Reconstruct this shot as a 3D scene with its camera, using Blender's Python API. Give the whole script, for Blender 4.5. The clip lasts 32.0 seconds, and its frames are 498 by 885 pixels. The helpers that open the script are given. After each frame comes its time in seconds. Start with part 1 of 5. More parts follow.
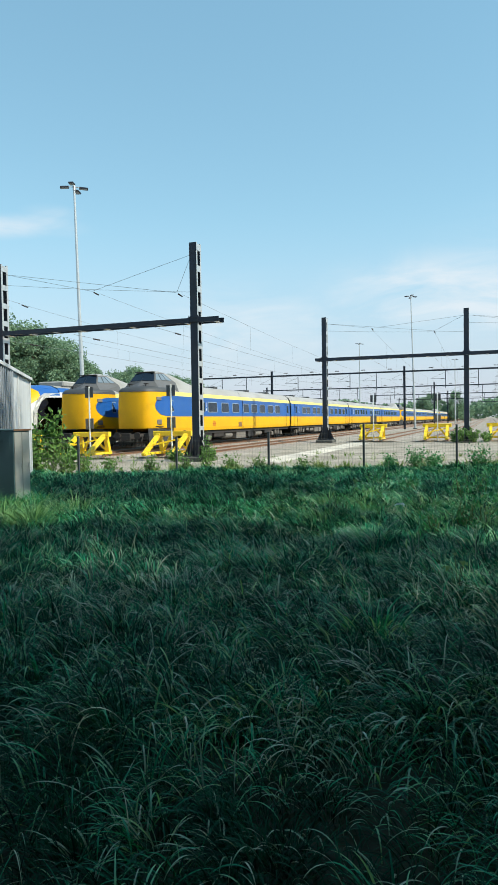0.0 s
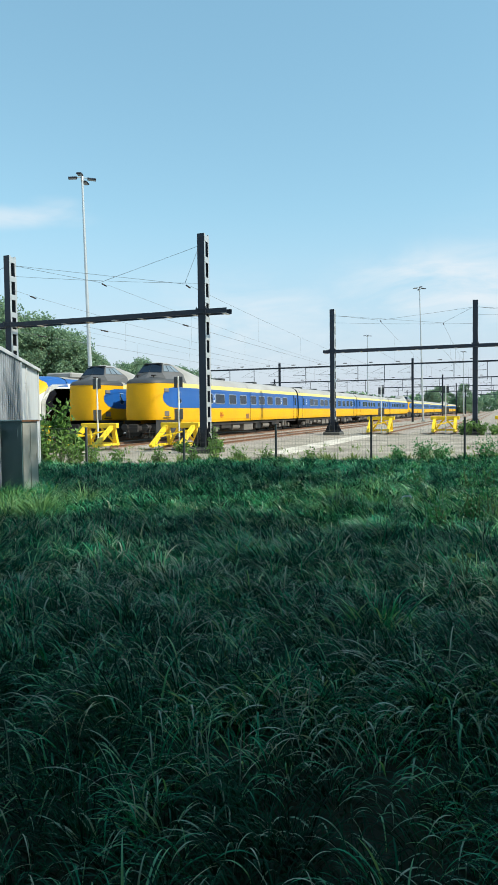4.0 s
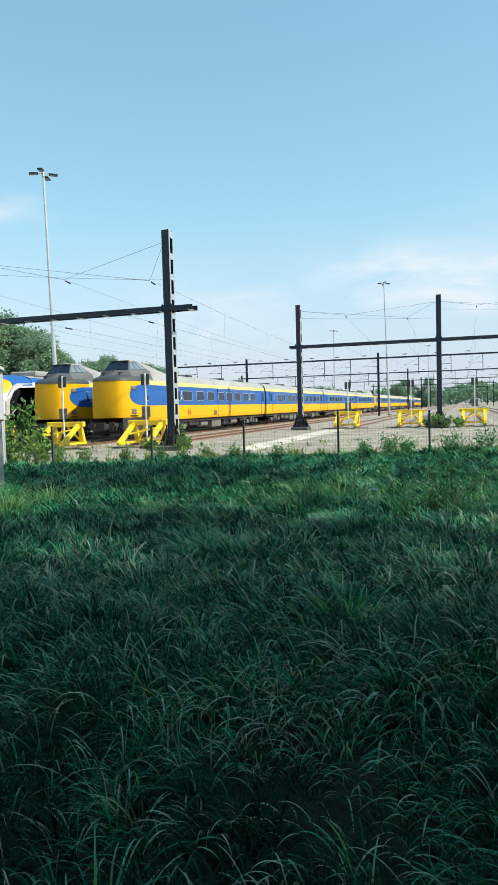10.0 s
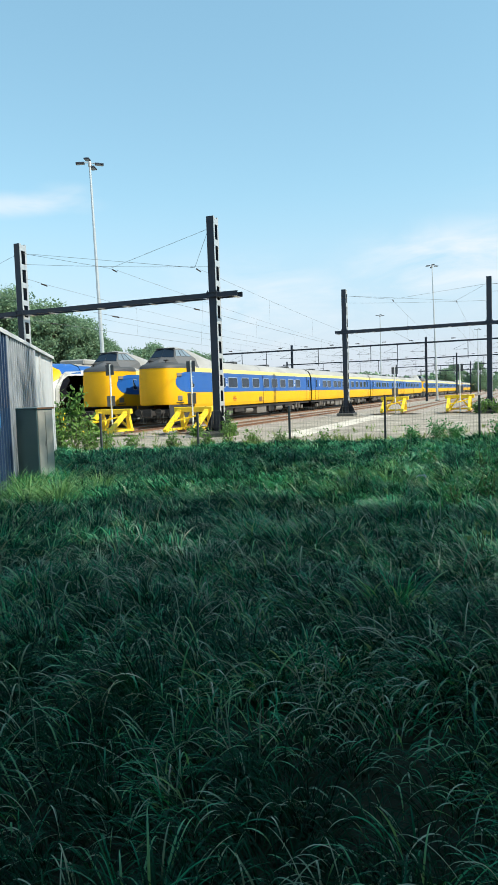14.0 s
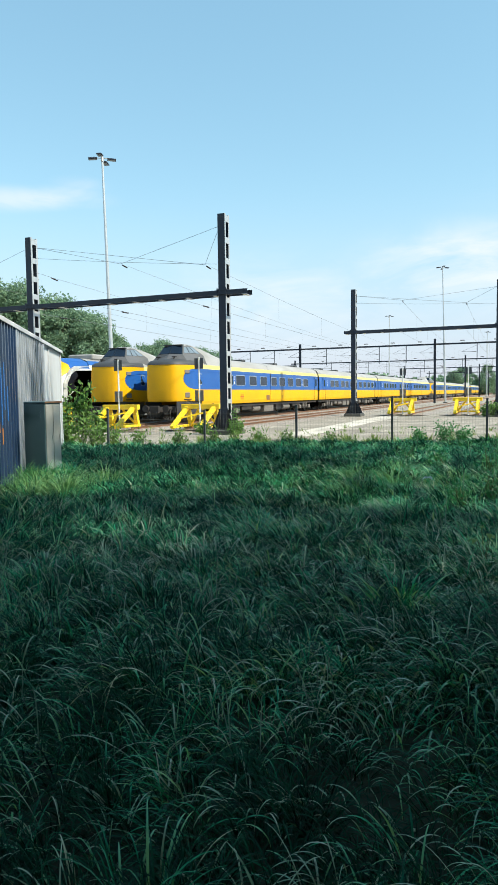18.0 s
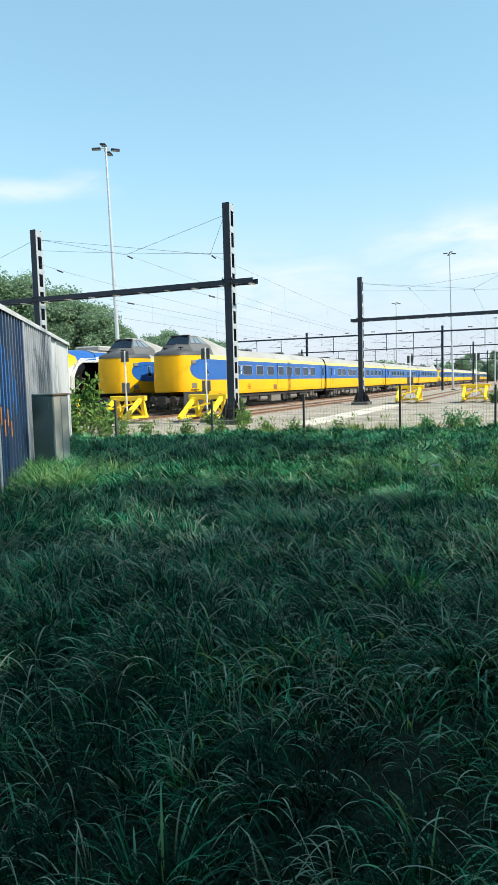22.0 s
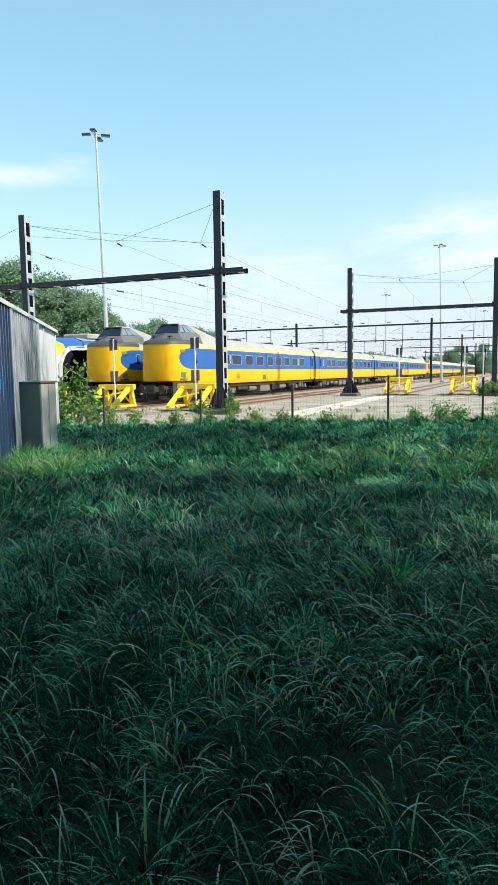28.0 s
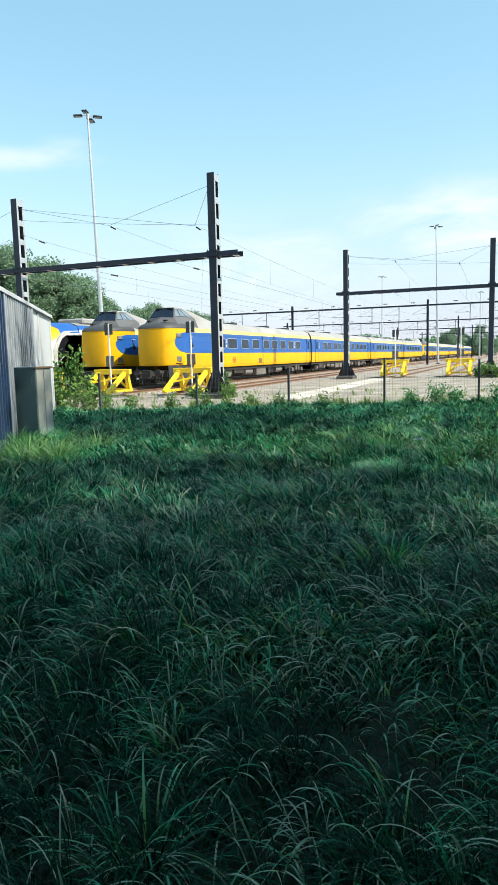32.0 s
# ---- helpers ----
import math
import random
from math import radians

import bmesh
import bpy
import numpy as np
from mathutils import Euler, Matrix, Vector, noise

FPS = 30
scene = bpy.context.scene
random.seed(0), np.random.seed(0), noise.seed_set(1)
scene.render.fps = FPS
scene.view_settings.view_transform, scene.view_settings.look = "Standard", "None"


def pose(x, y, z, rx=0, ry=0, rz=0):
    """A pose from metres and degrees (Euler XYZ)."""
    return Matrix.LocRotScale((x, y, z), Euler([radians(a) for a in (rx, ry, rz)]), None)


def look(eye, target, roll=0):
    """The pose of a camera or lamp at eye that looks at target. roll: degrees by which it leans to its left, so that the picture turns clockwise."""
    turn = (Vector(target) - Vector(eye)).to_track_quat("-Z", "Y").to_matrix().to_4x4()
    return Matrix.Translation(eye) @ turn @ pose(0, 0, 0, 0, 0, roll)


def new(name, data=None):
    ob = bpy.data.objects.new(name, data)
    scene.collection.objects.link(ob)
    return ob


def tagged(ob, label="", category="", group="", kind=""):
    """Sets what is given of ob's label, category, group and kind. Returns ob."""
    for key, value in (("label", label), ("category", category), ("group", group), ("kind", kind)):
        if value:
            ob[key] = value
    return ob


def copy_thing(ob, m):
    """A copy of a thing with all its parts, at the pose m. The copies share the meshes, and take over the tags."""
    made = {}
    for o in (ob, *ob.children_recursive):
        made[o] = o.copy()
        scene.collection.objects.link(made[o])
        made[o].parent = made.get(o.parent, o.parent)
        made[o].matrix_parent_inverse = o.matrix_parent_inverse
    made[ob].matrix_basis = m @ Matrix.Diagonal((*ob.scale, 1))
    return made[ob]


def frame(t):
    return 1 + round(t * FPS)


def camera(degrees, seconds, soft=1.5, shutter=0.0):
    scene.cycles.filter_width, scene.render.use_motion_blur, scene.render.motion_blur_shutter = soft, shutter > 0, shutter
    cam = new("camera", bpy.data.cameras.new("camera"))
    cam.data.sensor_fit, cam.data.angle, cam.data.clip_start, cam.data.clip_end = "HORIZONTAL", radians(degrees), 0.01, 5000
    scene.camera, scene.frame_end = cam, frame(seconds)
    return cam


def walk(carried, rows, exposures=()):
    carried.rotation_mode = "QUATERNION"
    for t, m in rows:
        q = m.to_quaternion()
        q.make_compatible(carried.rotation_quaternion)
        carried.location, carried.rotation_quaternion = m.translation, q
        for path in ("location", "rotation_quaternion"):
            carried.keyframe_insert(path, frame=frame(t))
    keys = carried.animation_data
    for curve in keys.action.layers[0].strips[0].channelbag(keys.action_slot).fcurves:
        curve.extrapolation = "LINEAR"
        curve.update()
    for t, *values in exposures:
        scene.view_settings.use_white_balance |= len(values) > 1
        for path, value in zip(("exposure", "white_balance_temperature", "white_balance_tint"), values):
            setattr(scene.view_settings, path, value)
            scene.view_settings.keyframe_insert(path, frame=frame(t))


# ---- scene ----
# ---------------------------------------------------------------- camera
cam = camera(40.66, 32.0, soft=0.75)
PATH = [
    (0.0, -0.023, 0.047, 1.725, 88.094, 0.879, 19.770),
    (0.5, -0.021, 0.055, 1.718, 87.990, 1.171, 19.990),
    (1.0, -0.024, 0.046, 1.724, 87.913, 0.855, 20.112),
    (1.5, -0.021, 0.043, 1.724, 87.806, 0.999, 20.279),
    (2.0, -0.018, 0.023, 1.725, 87.651, 0.795, 20.494),
    (2.5, -0.021, 0.035, 1.721, 87.441, 0.783, 20.649),
    (4.5, -0.019, 0.041, 1.719, 87.395, 0.538, 20.081),
    (5.0, -0.020, 0.038, 1.713, 87.386, 0.348, 19.221),
    (5.5, -0.010, 0.036, 1.715, 87.444, 1.149, 19.131),
    (6.0, -0.009, 0.039, 1.721, 87.992, 0.769, 18.132),
    (6.5, 0.009, -0.000, 1.729, 88.021, 0.934, 17.936),
    (7.0, 0.010, -0.011, 1.734, 87.979, 0.879, 19.532),
    (7.5, 0.002, -0.004, 1.729, 87.745, 0.526, 20.651),
    (8.0, 0.001, -0.011, 1.726, 87.659, 0.616, 21.294),
    (8.5, 0.001, -0.016, 1.727, 87.501, 0.809, 21.418),
    (9.0, -0.001, 0.007, 1.719, 87.364, 1.148, 20.050),
    (9.5, 0.006, 0.008, 1.717, 87.165, 1.079, 17.861),
    (10.0, 0.010, 0.002, 1.719, 87.041, 1.531, 17.679),
    (10.5, 0.005, 0.012, 1.720, 87.055, 1.659, 19.193),
    (11.0, -0.000, 0.011, 1.718, 87.026, 1.493, 19.967),
    (11.5, 0.005, 0.002, 1.722, 86.944, 1.614, 21.068),
    (12.0, -0.005, 0.008, 1.715, 86.743, 1.327, 21.660),
    (12.5, -0.000, -0.001, 1.719, 86.516, 1.690, 21.817),
    (13.0, 0.000, 0.006, 1.714, 86.308, 1.865, 21.685),
    (13.5, -0.005, 0.009, 1.716, 86.102, 1.288, 21.480),
    (14.0, -0.004, 0.007, 1.715, 86.002, 1.922, 21.517),
    (14.5, -0.003, 0.004, 1.717, 85.968, 0.849, 21.549),
    (16.5, 0.002, -0.000, 1.719, 86.130, 1.106, 22.015),
    (17.0, -0.001, -0.003, 1.715, 86.060, 0.835, 22.068),
    (17.5, -0.002, -0.004, 1.715, 85.946, 0.849, 22.092),
    (18.0, -0.003, -0.002, 1.715, 85.865, 0.740, 22.143),
    (18.5, -0.002, -0.007, 1.712, 85.698, 0.881, 22.180),
    (19.0, -0.002, -0.015, 1.716, 85.583, 0.984, 22.194),
    (19.5, -0.003, -0.007, 1.714, 85.454, 1.167, 22.259),
    (20.0, 0.001, -0.009, 1.712, 85.365, 1.489, 22.346),
    (20.5, 0.003, -0.011, 1.715, 85.301, 1.439, 22.402),
    (21.0, 0.000, -0.008, 1.713, 85.232, 1.361, 22.534),
    (21.5, -0.001, -0.009, 1.711, 85.122, 1.349, 22.652),
    (22.0, -0.001, -0.010, 1.714, 85.000, 1.502, 22.738),
    (22.5, -0.006, -0.005, 1.709, 84.761, 1.838, 22.745),
    (23.0, -0.005, 0.005, 1.728, 83.945, 2.886, 22.564),
    (23.5, 0.001, -0.024, 1.749, 84.022, 1.781, 22.381),
    (24.0, -0.005, -0.025, 1.737, 83.440, 0.013, 22.322),
    (24.5, 0.006, -0.017, 1.736, 84.865, 0.557, 23.004),
    (25.0, 0.008, -0.035, 1.738, 85.770, 0.142, 23.080),
    (25.5, 0.013, -0.043, 1.733, 85.683, 0.141, 23.179),
    (27.5, 0.014, -0.036, 1.721, 84.253, 0.555, 21.864),
    (28.0, 0.008, -0.014, 1.711, 84.138, 0.812, 21.823),
    (28.5, 0.010, -0.014, 1.711, 83.992, 0.877, 21.184),
    (29.0, 0.012, -0.018, 1.715, 83.892, 0.826, 21.066),
    (29.5, 0.012, -0.012, 1.717, 83.734, 1.177, 21.198),
    (30.0, 0.011, -0.013, 1.715, 83.543, 1.306, 21.364),
    (30.5, 0.012, -0.014, 1.714, 83.356, 1.614, 21.374),
    (31.0, 0.018, -0.023, 1.719, 83.209, 1.431, 21.451),
    (31.5, 0.017, -0.020, 1.714, 83.004, 1.634, 21.436),
    (32.0, 0.021, -0.018, 1.712, 82.751, 1.324, 21.501),
]
walk(cam, [(t, pose(x, y, z, rx, ry, rz)) for t, x, y, z, rx, ry, rz in PATH],
     exposures=[(0.0, 0.31, 6380, 3), (32.0, 0.64, 6550, 6)])

# ---------------------------------------------------------------- sky and sun
SUN_AZ = 93.0      # degrees from the track direction towards the right
SUN_EL = 46.0
world = bpy.data.worlds.new("sky")
scene.world = world
world.use_nodes = True
wn, wl = world.node_tree.nodes, world.node_tree.links
wn.clear()
w_out = wn.new("ShaderNodeOutputWorld")
w_bg = wn.new("ShaderNodeBackground")
w_sky = wn.new("ShaderNodeTexSky")
w_sky.sky_type = 'NISHITA'
w_sky.sun_disc = False
w_sky.sun_elevation = radians(SUN_EL)
w_sky.sun_rotation = radians(SUN_AZ)
w_sky.air_density, w_sky.dust_density, w_sky.ozone_density = 1.0, 0.0, 1.3
w_bg.inputs["Strength"].default_value = 0.135


def wnode(kind, **values):
    n = wn.new(kind)
    for key, value in values.items():
        n.inputs[key].default_value = value
    return n


def wmath(op, a, b):
    n = wn.new("ShaderNodeMath")
    n.operation = op
    n.use_clamp = True
    for k, v in enumerate((a, b)):
        if isinstance(v, (int, float)):
            n.inputs[k].default_value = v
        else:
            wl.new(v, n.inputs[k])
    return n.outputs[0]


# thin fair-weather cloud: wisps of noise drawn out sideways, gathered round a few headings low in the sky
w_tc = wn.new("ShaderNodeTexCoord")
w_map = wnode("ShaderNodeMapping", Scale=(1.0, 1.0, 3.2))
wl.new(w_tc.outputs["Generated"], w_map.inputs["Vector"])
w_noise = wnode("ShaderNodeTexNoise", Scale=6.5, Detail=9.0, Roughness=0.6, Distortion=0.6)
wl.new(w_map.outputs[0], w_noise.inputs["Vector"])
w_wisp = wnode("ShaderNodeMapRange", **{"From Min": 0.40, "From Max": 0.68})
wl.new(w_noise.outputs["Fac"], w_wisp.inputs["Value"])
cover = 0.0
for head, rise, reach, weight in ((-2, 9.6, 0.28, 1.4), (14, 12, 0.4, 0.6), (-20, 7, 0.34, 0.8), (70, 14, 0.7, 0.6), (150, 10, 0.8, 0.6), (-110, 12, 0.8, 0.6)):
    h, e = radians(head), radians(rise)
    w_d = wn.new("ShaderNodeVectorMath")
    w_d.operation = "DISTANCE"
    wl.new(w_map.outputs[0], w_d.inputs[0])
    w_d.inputs[1].default_value = (math.sin(h) * math.cos(e), math.cos(h) * math.cos(e), math.sin(e) * 3.2)
    w_r = wnode("ShaderNodeMapRange", **{"From Min": reach, "From Max": 0.02, "To Max": weight})
    w_r.interpolation_type = "SMOOTHSTEP"
    wl.new(w_d.outputs["Value"], w_r.inputs["Value"])
    cover = wmath("MAXIMUM", w_r.outputs[0], cover)
w_veil = wmath("MULTIPLY", wmath("MULTIPLY", w_wisp.outputs[0], cover), 0.82)
streak = 0.0
for head, rise, reach, weight in ((-46, 14.9, 0.08, 0.9), (-44.2, 15.0, 0.075, 1.0), (-42.6, 15.1, 0.07, 1.0), (-41.2, 15.2, 0.07, 1.0), (-39.9, 15.3, 0.065, 1.0), (-38.6, 15.4, 0.06, 1.0), (-37.4, 15.6, 0.06, 0.9),
                                  (-36.4, 15.8, 0.06, 0.8), (-35.8, 16.5, 0.05, 0.5), (-34.8, 15.5, 0.05, 0.4)):
    h, e = radians(head), radians(rise)
    w_d = wn.new("ShaderNodeVectorMath")
    w_d.operation = "DISTANCE"
    wl.new(w_map.outputs[0], w_d.inputs[0])
    w_d.inputs[1].default_value = (math.sin(h) * math.cos(e), math.cos(h) * math.cos(e), math.sin(e) * 3.2)
    w_r = wnode("ShaderNodeMapRange", **{"From Min": reach, "From Max": 0.005, "To Max": weight})
    w_r.interpolation_type = "SMOOTHSTEP"
    wl.new(w_d.outputs["Value"], w_r.inputs["Value"])
    streak = wmath("MAXIMUM", w_r.outputs[0], streak)
w_cloud = wmath("MAXIMUM", w_veil, wmath("MULTIPLY", wmath("MULTIPLY", wmath("ADD", w_wisp.outputs[0], 0.3), streak), 0.6))
w_mix = wn.new("ShaderNodeMix")
w_mix.data_type = "RGBA"
w_mix.inputs["B"].default_value = (5.0, 5.2, 5.65, 1)
wl.new(w_cloud, w_mix.inputs["Factor"])
# a summer haze evens out zenith and horizon
w_even = wnode("ShaderNodeGamma", Gamma=0.55)
w_sat = wnode("ShaderNodeHueSaturation", Hue=0.482, Saturation=1.40, Value=2.25)
wl.new(w_sky.outputs[0], w_even.inputs["Color"])
wl.new(w_even.outputs[0], w_sat.inputs["Color"])
w_sep = wn.new("ShaderNodeSeparateXYZ")
wl.new(w_tc.outputs["Generated"], w_sep.inputs[0])
w_low = wnode("ShaderNodeMapRange", **{"From Min": 0.30, "From Max": -0.02, "To Max": 0.85})
w_low.interpolation_type = "SMOOTHSTEP"
wl.new(w_sep.outputs["Z"], w_low.inputs["Value"])
w_haze = wn.new("ShaderNodeMix")
w_haze.data_type = "RGBA"
w_haze.inputs["B"].default_value = (3.22, 3.5, 4.5, 1)
wl.new(w_low.outputs[0], w_haze.inputs["Factor"])
wl.new(w_sat.outputs[0], w_haze.inputs["A"])
wl.new(w_haze.outputs["Result"], w_mix.inputs["A"])
wl.new(w_mix.outputs["Result"], w_bg.inputs["Color"])
wl.new(w_bg.outputs[0], w_out.inputs["Surface"])

sun = new("sun", bpy.data.lights.new("sun", "SUN"))
sun.data.energy = 5.0
sun.data.angle = radians(0.55)
sun.data.color = (1.0, 0.91, 0.77)
sd = Vector((math.sin(radians(SUN_AZ)) * math.cos(radians(SUN_EL)), math.cos(radians(SUN_AZ)) * math.cos(radians(SUN_EL)), math.sin(radians(SUN_EL))))
sun.matrix_world = look(sd * 300, (0, 0, 0))

# ---------------------------------------------------------------- materials
def mat(name, base, rough=0.6, metal=0.0, vary=0.15, scale=3.0, fine=60.0, bump=0.0, dirt=None, dirt_amount=0.0, spec=0.5,
        island=0.0, obj=0.0, dirt_scale=0.8, stretch=(1, 1, 1), coat=0.0):
    """A painted, stained or weathered surface: two scales of noise over the base colour, and dirt where a broad noise is high."""
    m = bpy.data.materials.new(name)
    m.use_nodes = True
    n, l = m.node_tree.nodes, m.node_tree.links
    b = n["Principled BSDF"]
    tc = n.new("ShaderNodeTexCoord")
    mp = n.new("ShaderNodeMapping")
    mp.inputs["Scale"].default_value = stretch
    l.new(tc.outputs["Object"], mp.inputs["Vector"])

    def tex(sc, detail=4.0):
        t = n.new("ShaderNodeTexNoise")
        t.inputs["Scale"].default_value, t.inputs["Detail"].default_value = sc, detail
        l.new(mp.outputs[0], t.inputs["Vector"])
        return t.outputs["Fac"]
    a, f = tex(scale), tex(fine, 3.0)
    add = n.new("ShaderNodeMath")
    add.operation = "MULTIPLY_ADD"
    add.inputs[1].default_value = 0.6
    l.new(a, add.inputs[0])
    half = n.new("ShaderNodeMath")
    half.operation = "MULTIPLY"
    half.inputs[1].default_value = 0.4
    l.new(f, half.inputs[0])
    l.new(half.outputs[0], add.inputs[2])
    value = add.outputs[0]
    if island or obj:
        src = n.new("ShaderNodeNewGeometry").outputs["Random Per Island"] if island else n.new("ShaderNodeObjectInfo").outputs["Random"]
        mix = n.new("ShaderNodeMath")
        mix.operation = "MULTIPLY_ADD"
        mix.inputs[1].default_value = (island or obj)
        l.new(src, mix.inputs[0])
        l.new(value, mix.inputs[2])
        sub = n.new("ShaderNodeMath")
        sub.operation = "SUBTRACT"
        sub.inputs[1].default_value = (island or obj) * 0.5
        l.new(mix.outputs[0], sub.inputs[0])
        value = sub.outputs[0]
    ramp = n.new("ShaderNodeMapRange")
    ramp.inputs["From Min"].default_value, ramp.inputs["From Max"].default_value = 0.25, 0.75
    ramp.inputs["To Min"].default_value, ramp.inputs["To Max"].default_value = 1 - vary, 1 + vary
    l.new(value, ramp.inputs["Value"])
    hue = n.new("ShaderNodeHueSaturation")
    hue.inputs["Color"].default_value = (*base, 1)
    l.new(ramp.outputs[0], hue.inputs["Value"])
    colour = hue.outputs[0]
    if dirt:
        d = tex(dirt_scale, 6.0)
        dr = n.new("ShaderNodeMapRange")
        dr.inputs["From Min"].default_value, dr.inputs["From Max"].default_value = 0.45, 0.72
        dr.inputs["To Max"].default_value = dirt_amount
        l.new(d, dr.inputs["Value"])
        mx = n.new("ShaderNodeMix")
        mx.data_type = "RGBA"
        l.new(dr.outputs[0], mx.inputs["Factor"])
        l.new(colour, mx.inputs["A"])
        mx.inputs["B"].default_value = (*dirt, 1)
        colour = mx.outputs["Result"]
    l.new(colour, b.inputs["Base Color"])
    rr = n.new("ShaderNodeMapRange")
    rr.inputs["To Min"].default_value, rr.inputs["To Max"].default_value = max(0.03, rough - 0.12), min(1, rough + 0.12)
    l.new(f, rr.inputs["Value"])
    l.new(rr.outputs[0], b.inputs["Roughness"])
    b.inputs["Metallic"].default_value = metal
    b.inputs["Specular IOR Level"].default_value = spec
    b.inputs["Coat Weight"].default_value = coat
    if bump:
        bp = n.new("ShaderNodeBump")
        bp.inputs["Strength"].default_value, bp.inputs["Distance"].default_value = min(1, bump), 0.02
        l.new(f, bp.inputs["Height"])
        l.new(bp.outputs[0], b.inputs["Normal"])
    return m


def leafmat(name, base, tip, island=0.5, trans=0.35, rough=0.45, spec=0.4, mid=(), through_tint=(1, 1, 1)):
    """Leaves and blades: colour by island between two greens; the light that passes through is yellower."""
    m = bpy.data.materials.new(name)
    m.use_nodes = True
    n, l = m.node_tree.nodes, m.node_tree.links
    b = n["Principled BSDF"]
    g = n.new("ShaderNodeNewGeometry")
    r = n.new("ShaderNodeValToRGB")
    r.color_ramp.elements[0].color, r.color_ramp.elements[1].color = (*base, 1), (*tip, 1)
    for at, colour in mid:
        r.color_ramp.elements.new(at).color = (*colour, 1)
    no = n.new("ShaderNodeTexNoise")
    no.inputs["Scale"].default_value, no.inputs["Detail"].default_value = 0.9, 3.0
    tc = n.new("ShaderNodeTexCoord")
    l.new(tc.outputs["Object"], no.inputs["Vector"])
    a = n.new("ShaderNodeMath")
    a.operation = "MULTIPLY_ADD"
    a.inputs[1].default_value = island
    l.new(g.outputs["Random Per Island"], a.inputs[0])
    s = n.new("ShaderNodeMath")
    s.operation = "SUBTRACT"
    s.inputs[1].default_value = island * 0.5
    l.new(no.outputs["Fac"], a.inputs[2])
    l.new(a.outputs[0], s.inputs[0])
    l.new(s.outputs[0], r.inputs["Fac"])
    l.new(r.outputs[0], b.inputs["Base Color"])
    b.inputs["Roughness"].default_value = rough
    b.inputs["Specular IOR Level"].default_value = spec
    t = n.new("ShaderNodeBsdfTranslucent")
    warm = n.new("ShaderNodeMix")
    warm.data_type, warm.blend_type = "RGBA", "MULTIPLY"
    warm.inputs["Factor"].default_value = 1.0
    l.new(r.outputs[0], warm.inputs["A"])
    warm.inputs["B"].default_value = (*through_tint, 1)
    l.new(warm.outputs["Result"], t.inputs["Color"])
    mx = n.new("ShaderNodeMixShader")
    mx.inputs["Fac"].default_value = trans
    l.new(b.outputs[0], mx.inputs[1])
    l.new(t.outputs[0], mx.inputs[2])
    l.new(mx.outputs[0], n["Material Output"].inputs["Surface"])
    return m


YELLOW = mat("train_yellow", (0.74, 0.395, 0.001), 0.5, vary=0.07, scale=0.7, fine=14, dirt=(0.40, 0.19, 0.03), dirt_amount=0.25, dirt_scale=0.5, spec=0.3)
BLUE = mat("train_blue", (0.013, 0.095, 0.36), 0.4, vary=0.12, scale=0.7, fine=14, dirt=(0.05, 0.12, 0.25), dirt_amount=0.3, coat=0.1)
STRIPE = mat("roof_stripe_yellow", (0.78, 0.62, 0.16), 0.45, vary=0.1, dirt=(0.4, 0.36, 0.25), dirt_amount=0.4)
ROOF = mat("roof_grey", (0.33, 0.325, 0.32), 0.65, vary=0.18, scale=0.9, fine=9, dirt=(0.20, 0.19, 0.17), dirt_amount=0.6, stretch=(1, 0.3, 1))
NOSEGREY = mat("nose_grey", (0.05, 0.053, 0.058), 0.6, vary=0.15, dirt=(0.05, 0.05, 0.047), dirt_amount=0.5)
UNDER = mat("underframe", (0.022, 0.02, 0.02), 0.8, vary=0.4, scale=4, dirt=(0.08, 0.055, 0.04), dirt_amount=0.5)
BOXGREY = mat("equipment_grey", (0.17, 0.155, 0.14), 0.75, vary=0.3, dirt=(0.07, 0.05, 0.04), dirt_amount=0.6)
GLASS = mat("train_glass", (0.012, 0.022, 0.04), 0.1, vary=0.5, scale=1.2, spec=0.28)
FRAMEGREY = mat("window_frame_grey", (0.27, 0.33, 0.43), 0.5, vary=0.1)
WHITE = mat("paint_white", (0.78, 0.79, 0.78), 0.5, vary=0.06, dirt=(0.4, 0.38, 0.33), dirt_amount=0.25)
STEEL = mat("mast_steel", (0.022, 0.032, 0.052), 0.5, metal=0.0, vary=0.25, scale=2.5, fine=30, dirt=(0.06, 0.045, 0.035), dirt_amount=0.35, spec=0.35)
GALV = mat("galvanised", (0.55, 0.57, 0.58), 0.42, metal=0.6, vary=0.12, scale=3, fine=40)
BUFFER = mat("buffer_yellow", (0.90, 0.62, 0.015), 0.5, vary=0.1, scale=3, fine=25, dirt=(0.45, 0.27, 0.08), dirt_amount=0.3)
RAIL = mat("rail_rust", (0.21, 0.105, 0.06), 0.6, metal=0.3, vary=0.25, dirt=(0.3, 0.17, 0.10), dirt_amount=0.4)
SLEEPER = mat("sleeper_concrete", (0.34, 0.30, 0.26), 0.85, vary=0.2, obj=0.4)
CONCRETE = mat("concrete", (0.085, 0.085, 0.08), 0.85, vary=0.2, dirt=(0.09, 0.085, 0.065), dirt_amount=0.5, bump=0.3)
WIRE = mat("wire_dark", (0.17, 0.18, 0.19), 0.5, metal=0.3)
CERAMIC = mat("insulator_dark", (0.035, 0.022, 0.018), 0.3)
SHEDBLUE = mat("shed_cladding", (0.38, 0.42, 0.48), 0.42, metal=0.2, vary=0.14, scale=0.7, fine=20, dirt=(0.13, 0.17, 0.23), dirt_amount=0.45, stretch=(1, 1, 0.25))
